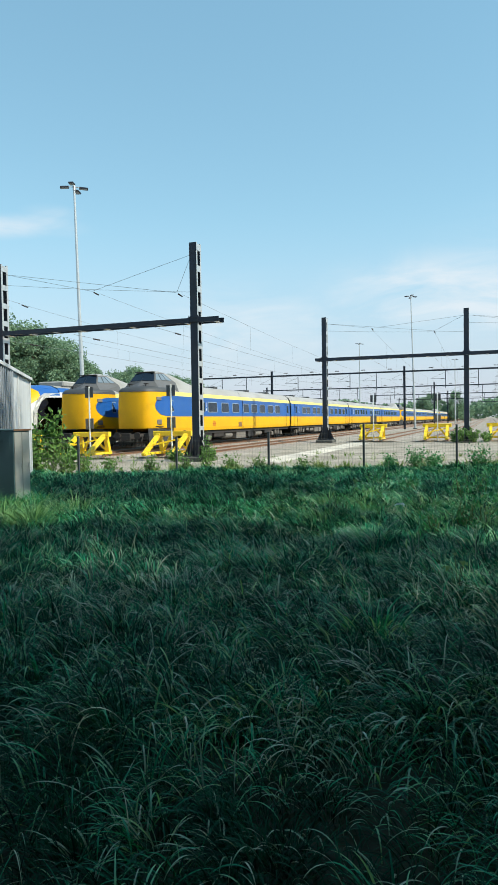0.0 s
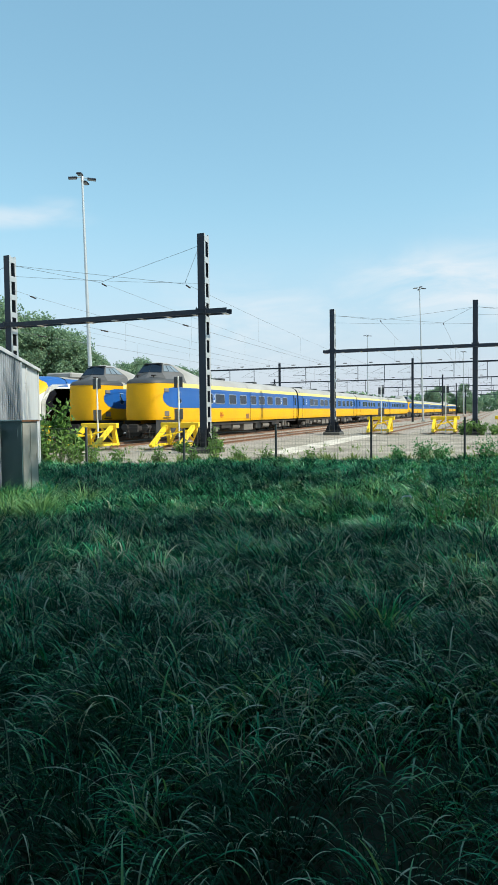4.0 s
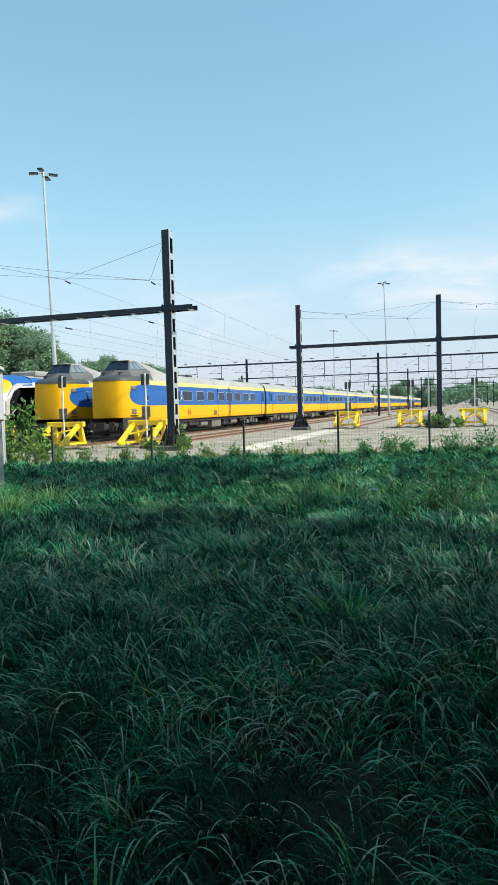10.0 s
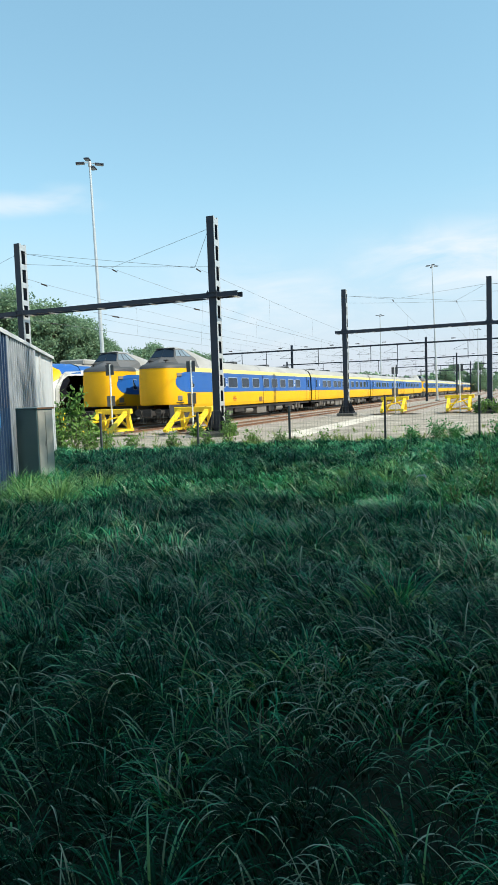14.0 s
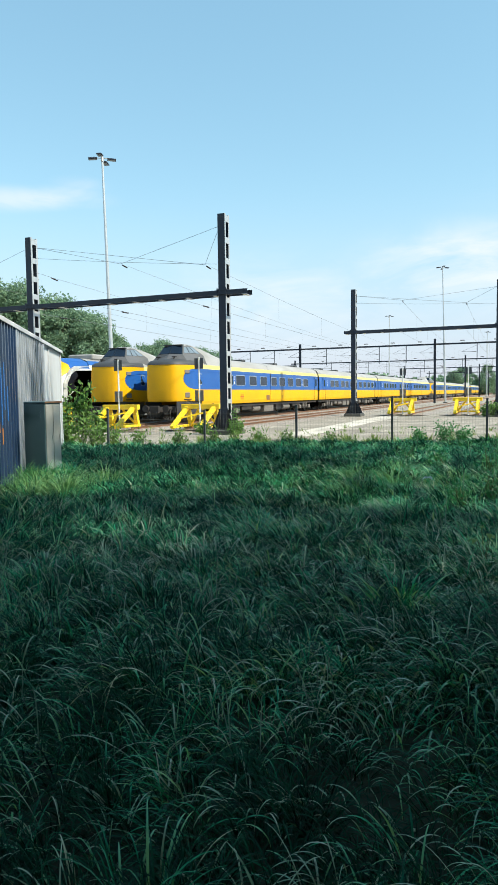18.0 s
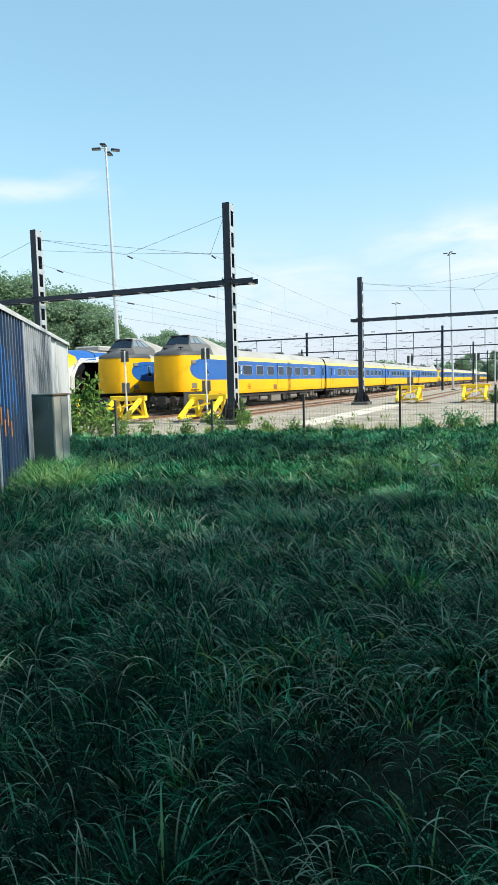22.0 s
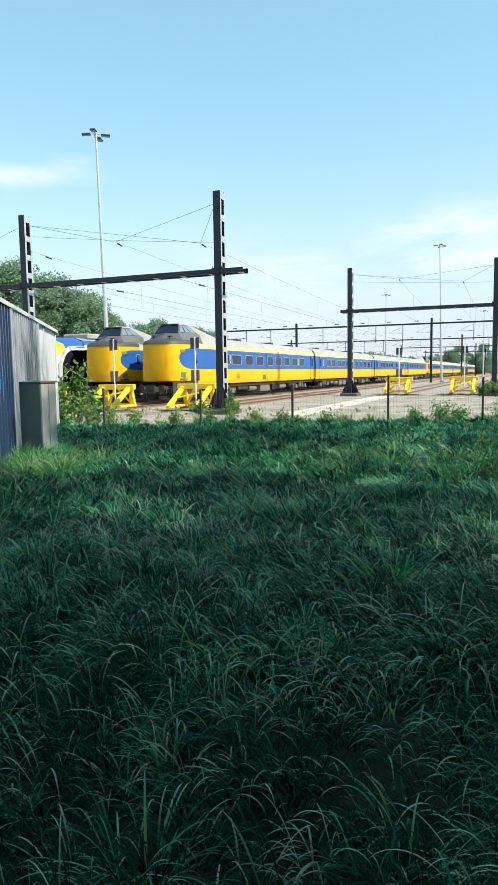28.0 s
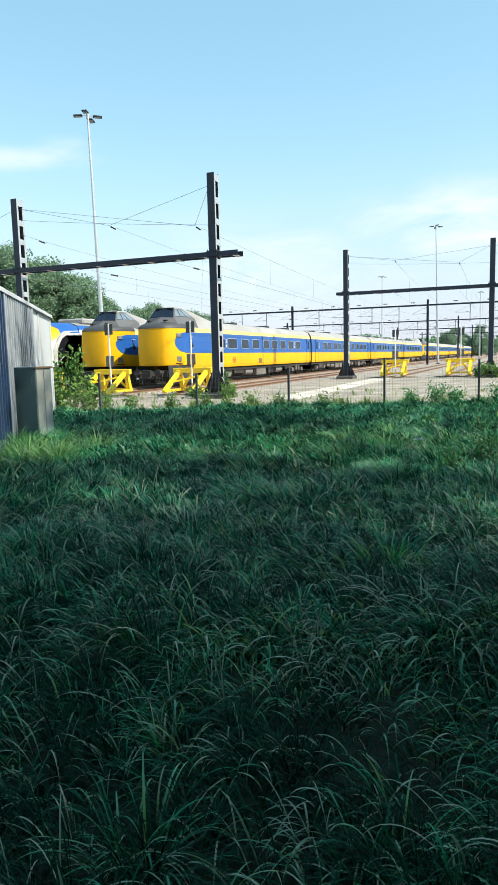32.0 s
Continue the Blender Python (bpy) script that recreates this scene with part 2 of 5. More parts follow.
# dark blue copy of the cladding, for sheets that lie in tree shade
SHEDSHADE = mat("shed_cladding_shade", (0.016, 0.045, 0.115), 0.38, metal=0.2, vary=0.18, scale=0.7, fine=20, dirt=(0.10, 0.14, 0.2), dirt_amount=0.4, stretch=(1, 1, 0.25))
SHEDPALE = mat("shed_panel_pale", (0.54, 0.56, 0.59), 0.6, vary=0.1, dirt=(0.22, 0.21, 0.19), dirt_amount=0.3, stretch=(1, 1, 0.3))
CABGREEN = mat("cabinet_grey_green", (0.12, 0.215, 0.25), 0.72, vary=0.12, dirt=(0.14, 0.19, 0.17), dirt_amount=0.4)
# paler than the body: sun on the cabinet's right side is in this colour
CABSUNSIDE = mat("cabinet_sunlit_side", (0.52, 0.52, 0.49), 0.34, metal=0.3, vary=0.15, dirt=(0.25, 0.2, 0.12), dirt_amount=0.4)
SIGNDARK = mat("sign_dark", (0.055, 0.062, 0.07), 0.5, vary=0.1)
MESHWIRE = mat("fence_wire", (0.10, 0.105, 0.10), 0.6, metal=0.2, vary=0.2)
PAINTBLUE = mat("spray_blue", (0.02, 0.14, 0.45), 0.5, vary=0.35, scale=6, fine=30)
PAINTORANGE = mat("spray_orange", (0.45, 0.17, 0.04), 0.5, vary=0.35, scale=6, fine=30)
BLACKGLOSS = mat("gloss_black", (0.012, 0.012, 0.014), 0.2, vary=0.2)
CABGREY = mat("cab_grey", (0.105, 0.106, 0.113), 0.6, vary=0.18, scale=0.9, fine=9, dirt=(0.07, 0.068, 0.06), dirt_amount=0.5)
# pale opaque base paints the sky that shows through the cab's side windows
CABGLASS = mat("cab_side_glass", (0.16, 0.20, 0.24), 0.12, vary=0.3, scale=1.5, spec=0.5)
PALEPATH = mat("pale_path", (0.58, 0.53, 0.46), 0.9, vary=0.14, scale=1.2, fine=12, dirt=(0.27, 0.24, 0.20), dirt_amount=0.9, bump=0.3, dirt_scale=0.9)
MARKRED = mat("mark_red", (0.45, 0.10, 0.02), 0.5, vary=0.1)
HATCH = mat("hatch_brown", (0.20, 0.10, 0.05), 0.6, vary=0.2)
FILM = mat("plastic_film", (0.58, 0.68, 0.74), 0.3, vary=0.12, scale=12, fine=60)
STEM = mat("weed_stem", (0.10, 0.15, 0.05), 0.7, vary=0.25, scale=8)
BARK = mat("bark", (0.11, 0.08, 0.055), 0.9, vary=0.35, scale=5, bump=0.8)
# undergrowth: the shade deep between blades is put into this near-black colour
SHADEGRASS = leafmat("shaded_grass_blades", (0.001, 0.016, 0.009), (0.026, 0.14, 0.075), trans=0.2, rough=0.5, spec=0.08, mid=((0.5, (0.0015, 0.055, 0.028)),), island=1.05, through_tint=(1.5, 1.1, 0.5))
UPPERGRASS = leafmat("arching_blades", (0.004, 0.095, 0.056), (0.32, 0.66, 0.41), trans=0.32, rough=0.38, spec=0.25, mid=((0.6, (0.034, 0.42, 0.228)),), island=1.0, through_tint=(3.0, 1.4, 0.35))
# pale base colour paints the sky's highlights on bent blade tips
SHEENGRASS = leafmat("sheen_blades", (0.06, 0.34, 0.19), (0.70, 0.68, 0.53), trans=0.2, rough=0.34, spec=0.4, through_tint=(1.5, 1.1, 0.5))
WEEDGRASS = leafmat("fence_weeds", (0.075, 0.17, 0.025), (0.26, 0.34, 0.08), trans=0.3, rough=0.5, spec=0.3)
# yellow-green base carries the warm sun of the lit patches
SUNPATCHGRASS = leafmat("sun_painted_blades", (0.03, 0.18, 0.06), (0.27, 0.46, 0.17), trans=0.3, rough=0.4, spec=0.3)
STRAW = leafmat("straw_blades", (0.14, 0.27, 0.17), (0.40, 0.46, 0.34), trans=0.2, rough=0.4)
DOCK = leafmat("dock_leaves", (0.015, 0.15, 0.06), (0.15, 0.40, 0.13), trans=0.4, rough=0.5, spec=0.25)
# leaf greens raised and blued, so distance haze is part of the colour
LEAF = leafmat("tree_leaves", (0.14, 0.235, 0.15), (0.27, 0.39, 0.24), trans=0.35, rough=0.6, spec=0.2)
WEED = leafmat("weed_leaves", (0.04, 0.14, 0.04), (0.26, 0.42, 0.10), trans=0.35, rough=0.5, spec=0.25)


def groundmat(name, c1, c2, c3, s1, s2, bump):
    m = bpy.data.materials.new(name)
    m.use_nodes = True
    n, l = m.node_tree.nodes, m.node_tree.links
    b = n["Principled BSDF"]
    tc = n.new("ShaderNodeTexCoord")
    t1, t2, v = n.new("ShaderNodeTexNoise"), n.new("ShaderNodeTexNoise"), n.new("ShaderNodeTexVoronoi")
    for t, sc in ((t1, s1), (t2, s2), (v, s2 * 1.5)):
        t.inputs["Scale"].default_value = sc
        l.new(tc.outputs["Object"], t.inputs["Vector"])
    t1.inputs["Detail"].default_value = 6
    r = n.new("ShaderNodeValToRGB")
    r.color_ramp.elements[0].color, r.color_ramp.elements[1].color = (*c1, 1), (*c2, 1)
    r.color_ramp.elements[0].position, r.color_ramp.elements[1].position = 0.35, 0.65
    l.new(t1.outputs["Fac"], r.inputs["Fac"])
    mx = n.new("ShaderNodeMix")
    mx.data_type = "RGBA"
    l.new(v.outputs["Color"], mx.inputs["Factor"])
    l.new(r.outputs[0], mx.inputs["A"])
    mx.inputs["B"].default_value = (*c3, 1)
    l.new(mx.outputs["Result"], b.inputs["Base Color"])
    b.inputs["Roughness"].default_value = 0.9
    bp = n.new("ShaderNodeBump")
    bp.inputs["Strength"].default_value, bp.inputs["Distance"].default_value = bump, 0.04
    l.new(v.outputs["Distance"], bp.inputs["Height"])
    l.new(bp.outputs[0], b.inputs["Normal"])
    return m


BALLAST = groundmat("ballast", (0.30, 0.25, 0.21), (0.42, 0.37, 0.32), (0.22, 0.19, 0.17), 0.25, 9.0, 0.6)
YARD = groundmat("yard_gravel", (0.22, 0.19, 0.15), (0.52, 0.47, 0.40), (0.20, 0.175, 0.14), 0.55, 7.0, 0.4)
SOIL = groundmat("soil", (0.022, 0.028, 0.012), (0.045, 0.05, 0.02), (0.02, 0.025, 0.01), 0.6, 8.0, 0.4)
# ---------------------------------------------------------------- mesh helpers
TRACK_AZ = radians(20.257)
CA, SA = math.cos(TRACK_AZ), math.sin(TRACK_AZ)


def fld(a, b):
    """Metres to the right and ahead of the standpoint, as x and y of the place (y runs along the tracks)."""
    return (a * CA - b * SA, a * SA + b * CA)


def mesh_of(bm, name, material, smooth=False):
    me = bpy.data.meshes.new(name)
    bm.to_mesh(me)
    bm.free()
    for m in (material if isinstance(material, (list, tuple)) else [material]):
        me.materials.append(m)
    if smooth:
        me.polygons.foreach_set("use_smooth", [True] * len(me.polygons))
    return me


def part(name, bm, material, parent=None, label="", smooth=False):
    """One mesh object under a thing or under a part; with no parent a thing of one piece."""
    me = bm if isinstance(bm, bpy.types.Mesh) else mesh_of(bm, name, material, smooth)
    ob = new(name, me)
    ob.parent = parent
    if label:
        ob["label"] = label
    return ob


def thing(name, m, label, category, group="", kind=""):
    ob = new(name)
    ob.matrix_world = m
    ob.empty_display_size = 0.2
    return tagged(ob, label, category, group, kind)


def box(bm, x0, x1, y0, y1, z0, z1, bevel=0.0, m=None):
    r = bmesh.ops.create_cube(bm, size=1.0)
    vs = r["verts"]
    bmesh.ops.transform(bm, matrix=Matrix.Translation(((x0 + x1) / 2, (y0 + y1) / 2, (z0 + z1) / 2)) @ Matrix.Diagonal((x1 - x0, y1 - y0, z1 - z0, 1)), verts=vs)
    if bevel:
        es = list({e for v in vs for e in v.link_edges})
        r = bmesh.ops.bevel(bm, geom=es, offset=bevel, segments=1, affect="EDGES")
        vs = list({v for f in r["faces"] for v in f.verts} | {v for v in vs if v.is_valid})
    if m is not None:
        bmesh.ops.transform(bm, matrix=m, verts=[v for v in vs if v.is_valid])
    return bm


def rod(bm, a, b, r, r2=None, n=8, caps=True):
    a, b = Vector(a), Vector(b)
    d = b - a
    m = Matrix.Translation((a + b) / 2) @ d.to_track_quat("Z", "Y").to_matrix().to_4x4()
    bmesh.ops.create_cone(bm, cap_ends=caps, segments=n, radius1=r, radius2=r if r2 is None else r2, depth=d.length, matrix=m)
    return bm


def beam(bm, a, b, w, h):
    """A square bar from a to b."""
    a, b = Vector(a), Vector(b)
    d = b - a
    up = Vector((0, 0, 1)) if abs(d.normalized().z) < 0.95 else Vector((0, 1, 0))
    s = d.cross(up).normalized()
    u = s.cross(d).normalized()
    m = Matrix((s, d.normalized(), u)).transposed().to_4x4()
    m.translation = (a + b) / 2
    r = bmesh.ops.create_cube(bm, size=1.0)
    bmesh.ops.transform(bm, matrix=m @ Matrix.Diagonal((w, d.length, h, 1)), verts=r["verts"])
    return bm


def sweep(profile, y0, y1, closed=False, steps=1):
    """A strip or tube: the (x, z) profile drawn along y."""
    bm = bmesh.new()
    rows = []
    for k in range(steps + 1):
        y = y0 + (y1 - y0) * k / steps
        rows.append([bm.verts.new((x, y, z)) for x, z in profile])
    n = len(profile)
    for a, b in zip(rows, rows[1:]):
        for i in range(n if closed else n - 1):
            bm.faces.new((a[i], a[(i + 1) % n], b[(i + 1) % n], b[i]))
    if closed:
        bm.faces.new(rows[0][::-1])
        bm.faces.new(rows[-1])
    bmesh.ops.recalc_face_normals(bm, faces=bm.faces)
    return bm


def slab(profile, thick=0.03):
    """An (x, z) line given thickness inwards, as a closed profile."""
    pts = [Vector(p) for p in profile]
    inner = []
    for i, p in enumerate(pts):
        a, b = pts[max(0, i - 1)], pts[min(len(pts) - 1, i + 1)]
        d = (b - a).normalized()
        inner.append(p + Vector((-d.y, d.x)) * thick)
    return [tuple(p) for p in pts] + [tuple(p) for p in inner[::-1]]


def tube(pts, r, n=5):
    """One connected round bar along a line of points."""
    bm = bmesh.new()
    pts = [Vector(p) for p in pts]
    rows = []
    for i, p in enumerate(pts):
        d = (pts[min(i + 1, len(pts) - 1)] - pts[max(i - 1, 0)]).normalized()
        u = d.cross(Vector((0, 0, 1)) if abs(d.z) < 0.9 else Vector((0, 1, 0))).normalized()
        v = d.cross(u)
        rows.append([bm.verts.new(p + (u * math.cos(k * math.tau / n) + v * math.sin(k * math.tau / n)) * r) for k in range(n)])
    for a, b in zip(rows, rows[1:]):
        for k in range(n):
            bm.faces.new((a[k], a[(k + 1) % n], b[(k + 1) % n], b[k]))
    bm.faces.new(rows[0][::-1])
    bm.faces.new(rows[-1])
    return bm


def wire(name, pts, r, parent=None, material=None, label=""):
    return part(name, tube(pts, r), material or WIRE, parent, label)


def sagged(a, b, sag, n=10):
    a, b = Vector(a), Vector(b)
    return [tuple(a.lerp(b, i / n) - Vector((0, 0, sag * 4 * (i / n) * (1 - i / n)))) for i in range(n + 1)]


# ---------------------------------------------------------------- ground
FIELD_EDGE = 21.2          # metres ahead of the standpoint to the fence


def ground():
    """One sheet to the horizon: gravel yard, a little higher under the meadow."""
    bm = bmesh.new()
    xs = [-3000, -1200, -500, -200, -100] + list(range(-60, 61, 6)) + [100, 200, 500, 1200, 3000]
    ys = [-3000, -1000, -300, -100, -60] + list(range(-36, 61, 6)) + [80, 120, 200, 400, 800, 1600, 4500]
    g = [[bm.verts.new((x, y, 0)) for x in xs] for y in ys]
    for a, b in zip(g, g[1:]):
        for i in range(len(xs) - 1):
            bm.faces.new((a[i], a[i + 1], b[i + 1], b[i]))
    return tagged(part("ground", bm, YARD), "pale dusty gravel ground of the railway yard", "ground", kind="structure")


def meadow_height(a, b):
    """Soil height of the meadow above the yard: gently uneven, sinking to the fence."""
    edge = min(1.0, max(0.0, (FIELD_EDGE + 1.2 - b) / 2.5))
    return edge * (0.10 + 0.05 * math.sin(a * 0.7 + 1.3) + 0.05 * math.sin(b * 0.55 + a * 0.2))


def meadow():
    bm = bmesh.new()
    rows = []
    for j in range(0, 37):
        b = -14 + j
        rows.append([bm.verts.new((*fld(a, b), 0.012 + meadow_height(a, b))) for a in range(-22, 27)])
    for r, s in zip(rows, rows[1:]):
        for i in range(len(r) - 1):
            bm.faces.new((r[i], r[i + 1], s[i + 1], s[i]))
    return tagged(part("meadow_soil", bm, SOIL, smooth=True), "dark soil under the overgrown meadow", "soil", kind="structure")


TRACKS = [-26.2, -22.2, -18.2, -14.2, -8.2, -3.65, 0.7, 5.2]
ENDS = [28.2, 28.2, 28.1, 28.8, 50.0, 50.0, 50.0, 50.0]


def track(x, y0):
    t = thing("railway_track", pose(x, 0, 0), "rusty rails on concrete sleepers in pale ballast", "track", "yard tracks", "structure")
    bm = sweep([(-1.9, 0.005), (-1.35, 0.05), (1.35, 0.05), (1.9, 0.005)], y0 - 0.6, 620)
    part("ballast", bm, BALLAST, t)
    for s in (-0.7535, 0.7535):
        prof = [(-0.07, 0.05), (0.07, 0.05), (0.07, 0.065), (0.012, 0.085), (0.012, 0.155), (0.036, 0.165), (0.036, 0.19),
                (-0.036, 0.19), (-0.036, 0.165), (-0.012, 0.155), (-0.012, 0.085), (-0.07, 0.065)]
        part("rail", sweep([(s + a, b) for a, b in prof], y0 - 0.3, 620, closed=True), RAIL, t)
    verts, faces = [], []
    for k in range(int((200 - y0) / 0.62)):
        y, i = y0 + k * 0.62, len(verts)
        for dx, dy, z in ((-1.28, -.13, .03), (1.28, -.13, .03), (1.28, .13, .03), (-1.28, .13, .03), (-1.26, -.10, .085), (1.26, -.10, .085), (1.26, .10, .085), (-1.26, .10, .085)):
            verts.append((dx, y + dy, z))
        faces += [(i + 4, i + 5, i + 6, i + 7), (i, i + 1, i + 5, i + 4), (i + 1, i + 2, i + 6, i + 5), (i + 2, i + 3, i + 7, i + 6), (i + 3, i, i + 4, i + 7)]
    me = bpy.data.meshes.new("sleepers")
    me.from_pydata(verts, [], faces)
    me.materials.append(SLEEPER)
    tagged(part("sleepers", me, None, t), kind="stuff")


ground()
meadow()
tagged(part("path", sweep([(-9.35, 0.004), (-9.2, 0.03), (-8.1, 0.03), (-7.95, 0.004)], 25.5, 47.0), PALEPATH), "pale dusty service path beside the tracks", "path", kind="structure")
for tx, te in zip(TRACKS, ENDS):
    track(tx, te)

# ---------------------------------------------------------------- catenary portals
def portal_post(parent, x, top, y=0.0, foot=True, label=""):
    """Two channels joined by batten plates, pitch closing towards the foot, on a flared base."""
    p = None
    for sy in (-1, 1):
        o, i = sy * 0.245, sy * 0.125
        prof = [(-0.16, o), (0.16, o), (0.16, i), (0.145, i), (0.145, o - sy * 0.016), (-0.145, o - sy * 0.016), (-0.145, i), (-0.16, i)]
        bm = bmesh.new()
        lo = [bm.verts.new((x + a, y + b, 0.24)) for a, b in prof]
        hi = [bm.verts.new((x + a, y + b, top)) for a, b in prof]
        for k in range(8):
            bm.faces.new((lo[k], lo[(k + 1) % 8], hi[(k + 1) % 8], hi[k]))
        bm.faces.new(hi)
        bm.faces.new(lo)
        bmesh.ops.recalc_face_normals(bm, faces=bm.faces)
        q = part("post_channel", bm, STEEL, parent, label or "dark steel channel of a battened post")
        p = p or q
    # pale strips paint the sun that falls on the flanges' side faces
    for sx in (-1, 1):
        for sy in (-1, 1):
            bm = bmesh.new()
            box(bm, x + sx * 0.164 - 0.003, x + sx * 0.164 + 0.003, y + min(sy * 0.13, sy * 0.243), y + max(sy * 0.13, sy * 0.243), 0.26, top)
            part("flange_face", bm, GALV, p, "pale strip standing for the sunlit flange")
    z, k = top - 0.06, 0
    while z > 0.7:
        pitch = 0.58 + 0.32 * z / top
        h = 0.30 * pitch
        for sx in (-1, 1):
            bm = bmesh.new()
            box(bm, x + sx * 0.168 - 0.006, x + sx * 0.168 + 0.006, y - 0.235, y + 0.235, z - h, z)
            part("batten_plate", bm, GALV, p, "pale steel batten plate")
        z -= pitch
    if foot:
        bm = bmesh.new()
        box(bm, x - 0.62, x + 0.62, y - 0.66, y + 0.66, -0.1, 0.21, 0.05)
        part("concrete_footing", bm, CONCRETE, parent, "weathered concrete footing")
        bm = bmesh.new()
        box(bm, x - 0.55, x + 0.55, y - 0.6, y + 0.6, 0.2, 0.24)
        foot_plate = part("base_plate", bm, STEEL, parent, "dark steel base plate")
        for sx in (-1, 1):
            for sy in (-1, 1):
                for tip in ((x + sx * 0.55, y + sy * 0.3, 0.24), (x + sx * 0.2, y + sy * 0.6, 0.24)):
                    bm = bmesh.new()
                    bm.faces.new([bm.verts.new(c) for c in ((x + sx * 0.17, y + sy * 0.25, 1.15), (x + sx * 0.17, y + sy * 0.25, 0.24), tip)])
                    bmesh.ops.solidify(bm, geom=bm.faces, thickness=0.02)
                    part("gusset", bm, STEEL, foot_plate)
    return p


def i_beam(parent, x0, x1, z, h=0.20, y=0.0, name="crossbeam"):
    p = None
    for sy in (-1, 1):
        o, i, f = y + sy * 0.296, y + sy * 0.215, y + sy * 0.284
        q = h / 2
        prof = [(o, z - q), (o, z + q), (i, z + q), (i, z + q - 0.014), (f, z + q - 0.014), (f, z - q + 0.014), (i, z - q + 0.014), (i, z - q)]
        bm = bmesh.new()
        lo = [bm.verts.new((x0, a, b)) for a, b in prof]
        hi = [bm.verts.new((x1, a, b)) for a, b in prof]
        for k in range(8):
            bm.faces.new((lo[k], lo[(k + 1) % 8], hi[(k + 1) % 8], hi[k]))
        bm.faces.new(hi)
        bm.faces.new(lo)
        bmesh.ops.recalc_face_normals(bm, faces=bm.faces)
        c = part(name, bm, STEEL, parent, "dark steel channel of the crossbeam")
        p = p or c
    n = int((x1 - x0) / 1.3)
    for i in range(n + 1):
        bm = bmesh.new()
        xx = x0 + 0.15 + (x1 - x0 - 0.3) * i / n
        box(bm, xx - 0.09, xx + 0.09, y - 0.285, y + 0.285, z - h / 2 - 0.022, z - h / 2 - 0.01)
        part("tie_plate", bm, GALV, p)
    return p


def insulator(parent, p, d, r=0.055, length=0.42):
    d = Vector(d).normalized()
    p = Vector(p)
    bm = bmesh.new()
    for i in range(5):
        c = p + d * (length * (i / 4 - 0.5))
        rod(bm, c - d * 0.022, c + d * 0.022, r, n=8)
    rod(bm, p - d * length * 0.62, p + d * length * 0.62, r * 0.42, n=6)
    part("insulator", bm, CERAMIC, parent, "dark ribbed insulator")


def bracket(parent, x, z, y=0.0):
    bm = bmesh.new()
    box(bm, x - 0.24, x + 0.24, y - 0.33, y + 0.33, z - 0.07, z - 0.03)
    box(bm, x - 0.24, x + 0.24, y - 0.33, y + 0.33, z + 0.10, z + 0.14)
    for sx in (-0.2, 0.2):
        rod(bm, (x + sx, y - 0.3, z - 0.16), (x + sx, y - 0.3, z + 0.2), 0.02, n=6)
    part("beam_clamp", bm, STEEL, parent)


def end_portal(y, posts, beam_z, top, x0, x1, tracks, label, drop=(1.14, 0.94)):
    """The portal at the track ends: plain beam, and above it bridles that hold the wires of each track."""
    t = thing("catenary_portal", pose(0, y, 0), label, "portal", "end portals")
    for x in posts:
        portal_post(t, x, top)
        bracket(t, x, beam_z)
    i_beam(t, x0, x1, beam_z)
    ends = sorted(posts)
    for tx in tracks:
        left = max([x for x in ends if x < tx], default=None)
        right = min([x for x in ends if x > tx], default=None)
        hub = (tx, 0.0, 0.0)
        za = top - 0.45
        share = 0.5 if left is None or right is None else (tx - left) / (right - left)
        hz = top - drop[0] - drop[1] * share
        if left is not None:
            wire("bridle_wire", [(left + 0.18, 0, za), (tx, 0.1, hz)], 0.008, t)
        if right is not None:
            wire("bridle_wire", [(right - 0.18, 0, za), (tx, 0.1, hz)], 0.008, t)
        insulator(t, (tx, 0.45, hz - 0.05), (0, 1, -0.12), 0.032, 0.34)
    for a, b in zip(ends, ends[1:]):
        wire("span_wire", sagged((a + 0.18, 0.05, top - 0.95), (b - 0.18, 0.05, top - drop[0] - drop[1] + 0.05), 0.05, 6), 0.007, t)
    return t


PA = 26.5
PB = 48.0
end_portal(PA, [-21.96, -11.86], 6.0, 9.28, -31.0, -10.7, [-26.2, -17.05, -12.8],
           "dark steel catenary portal at the track ends")
end_portal(PB, [-11.33, -1.55, 8.4], 6.02, 9.04, -12.0, 9.0, [-7.94, -3.65, 0.9, 5.2],
           "dark steel catenary portal behind the yellow buffers", (0.60, 0.98))


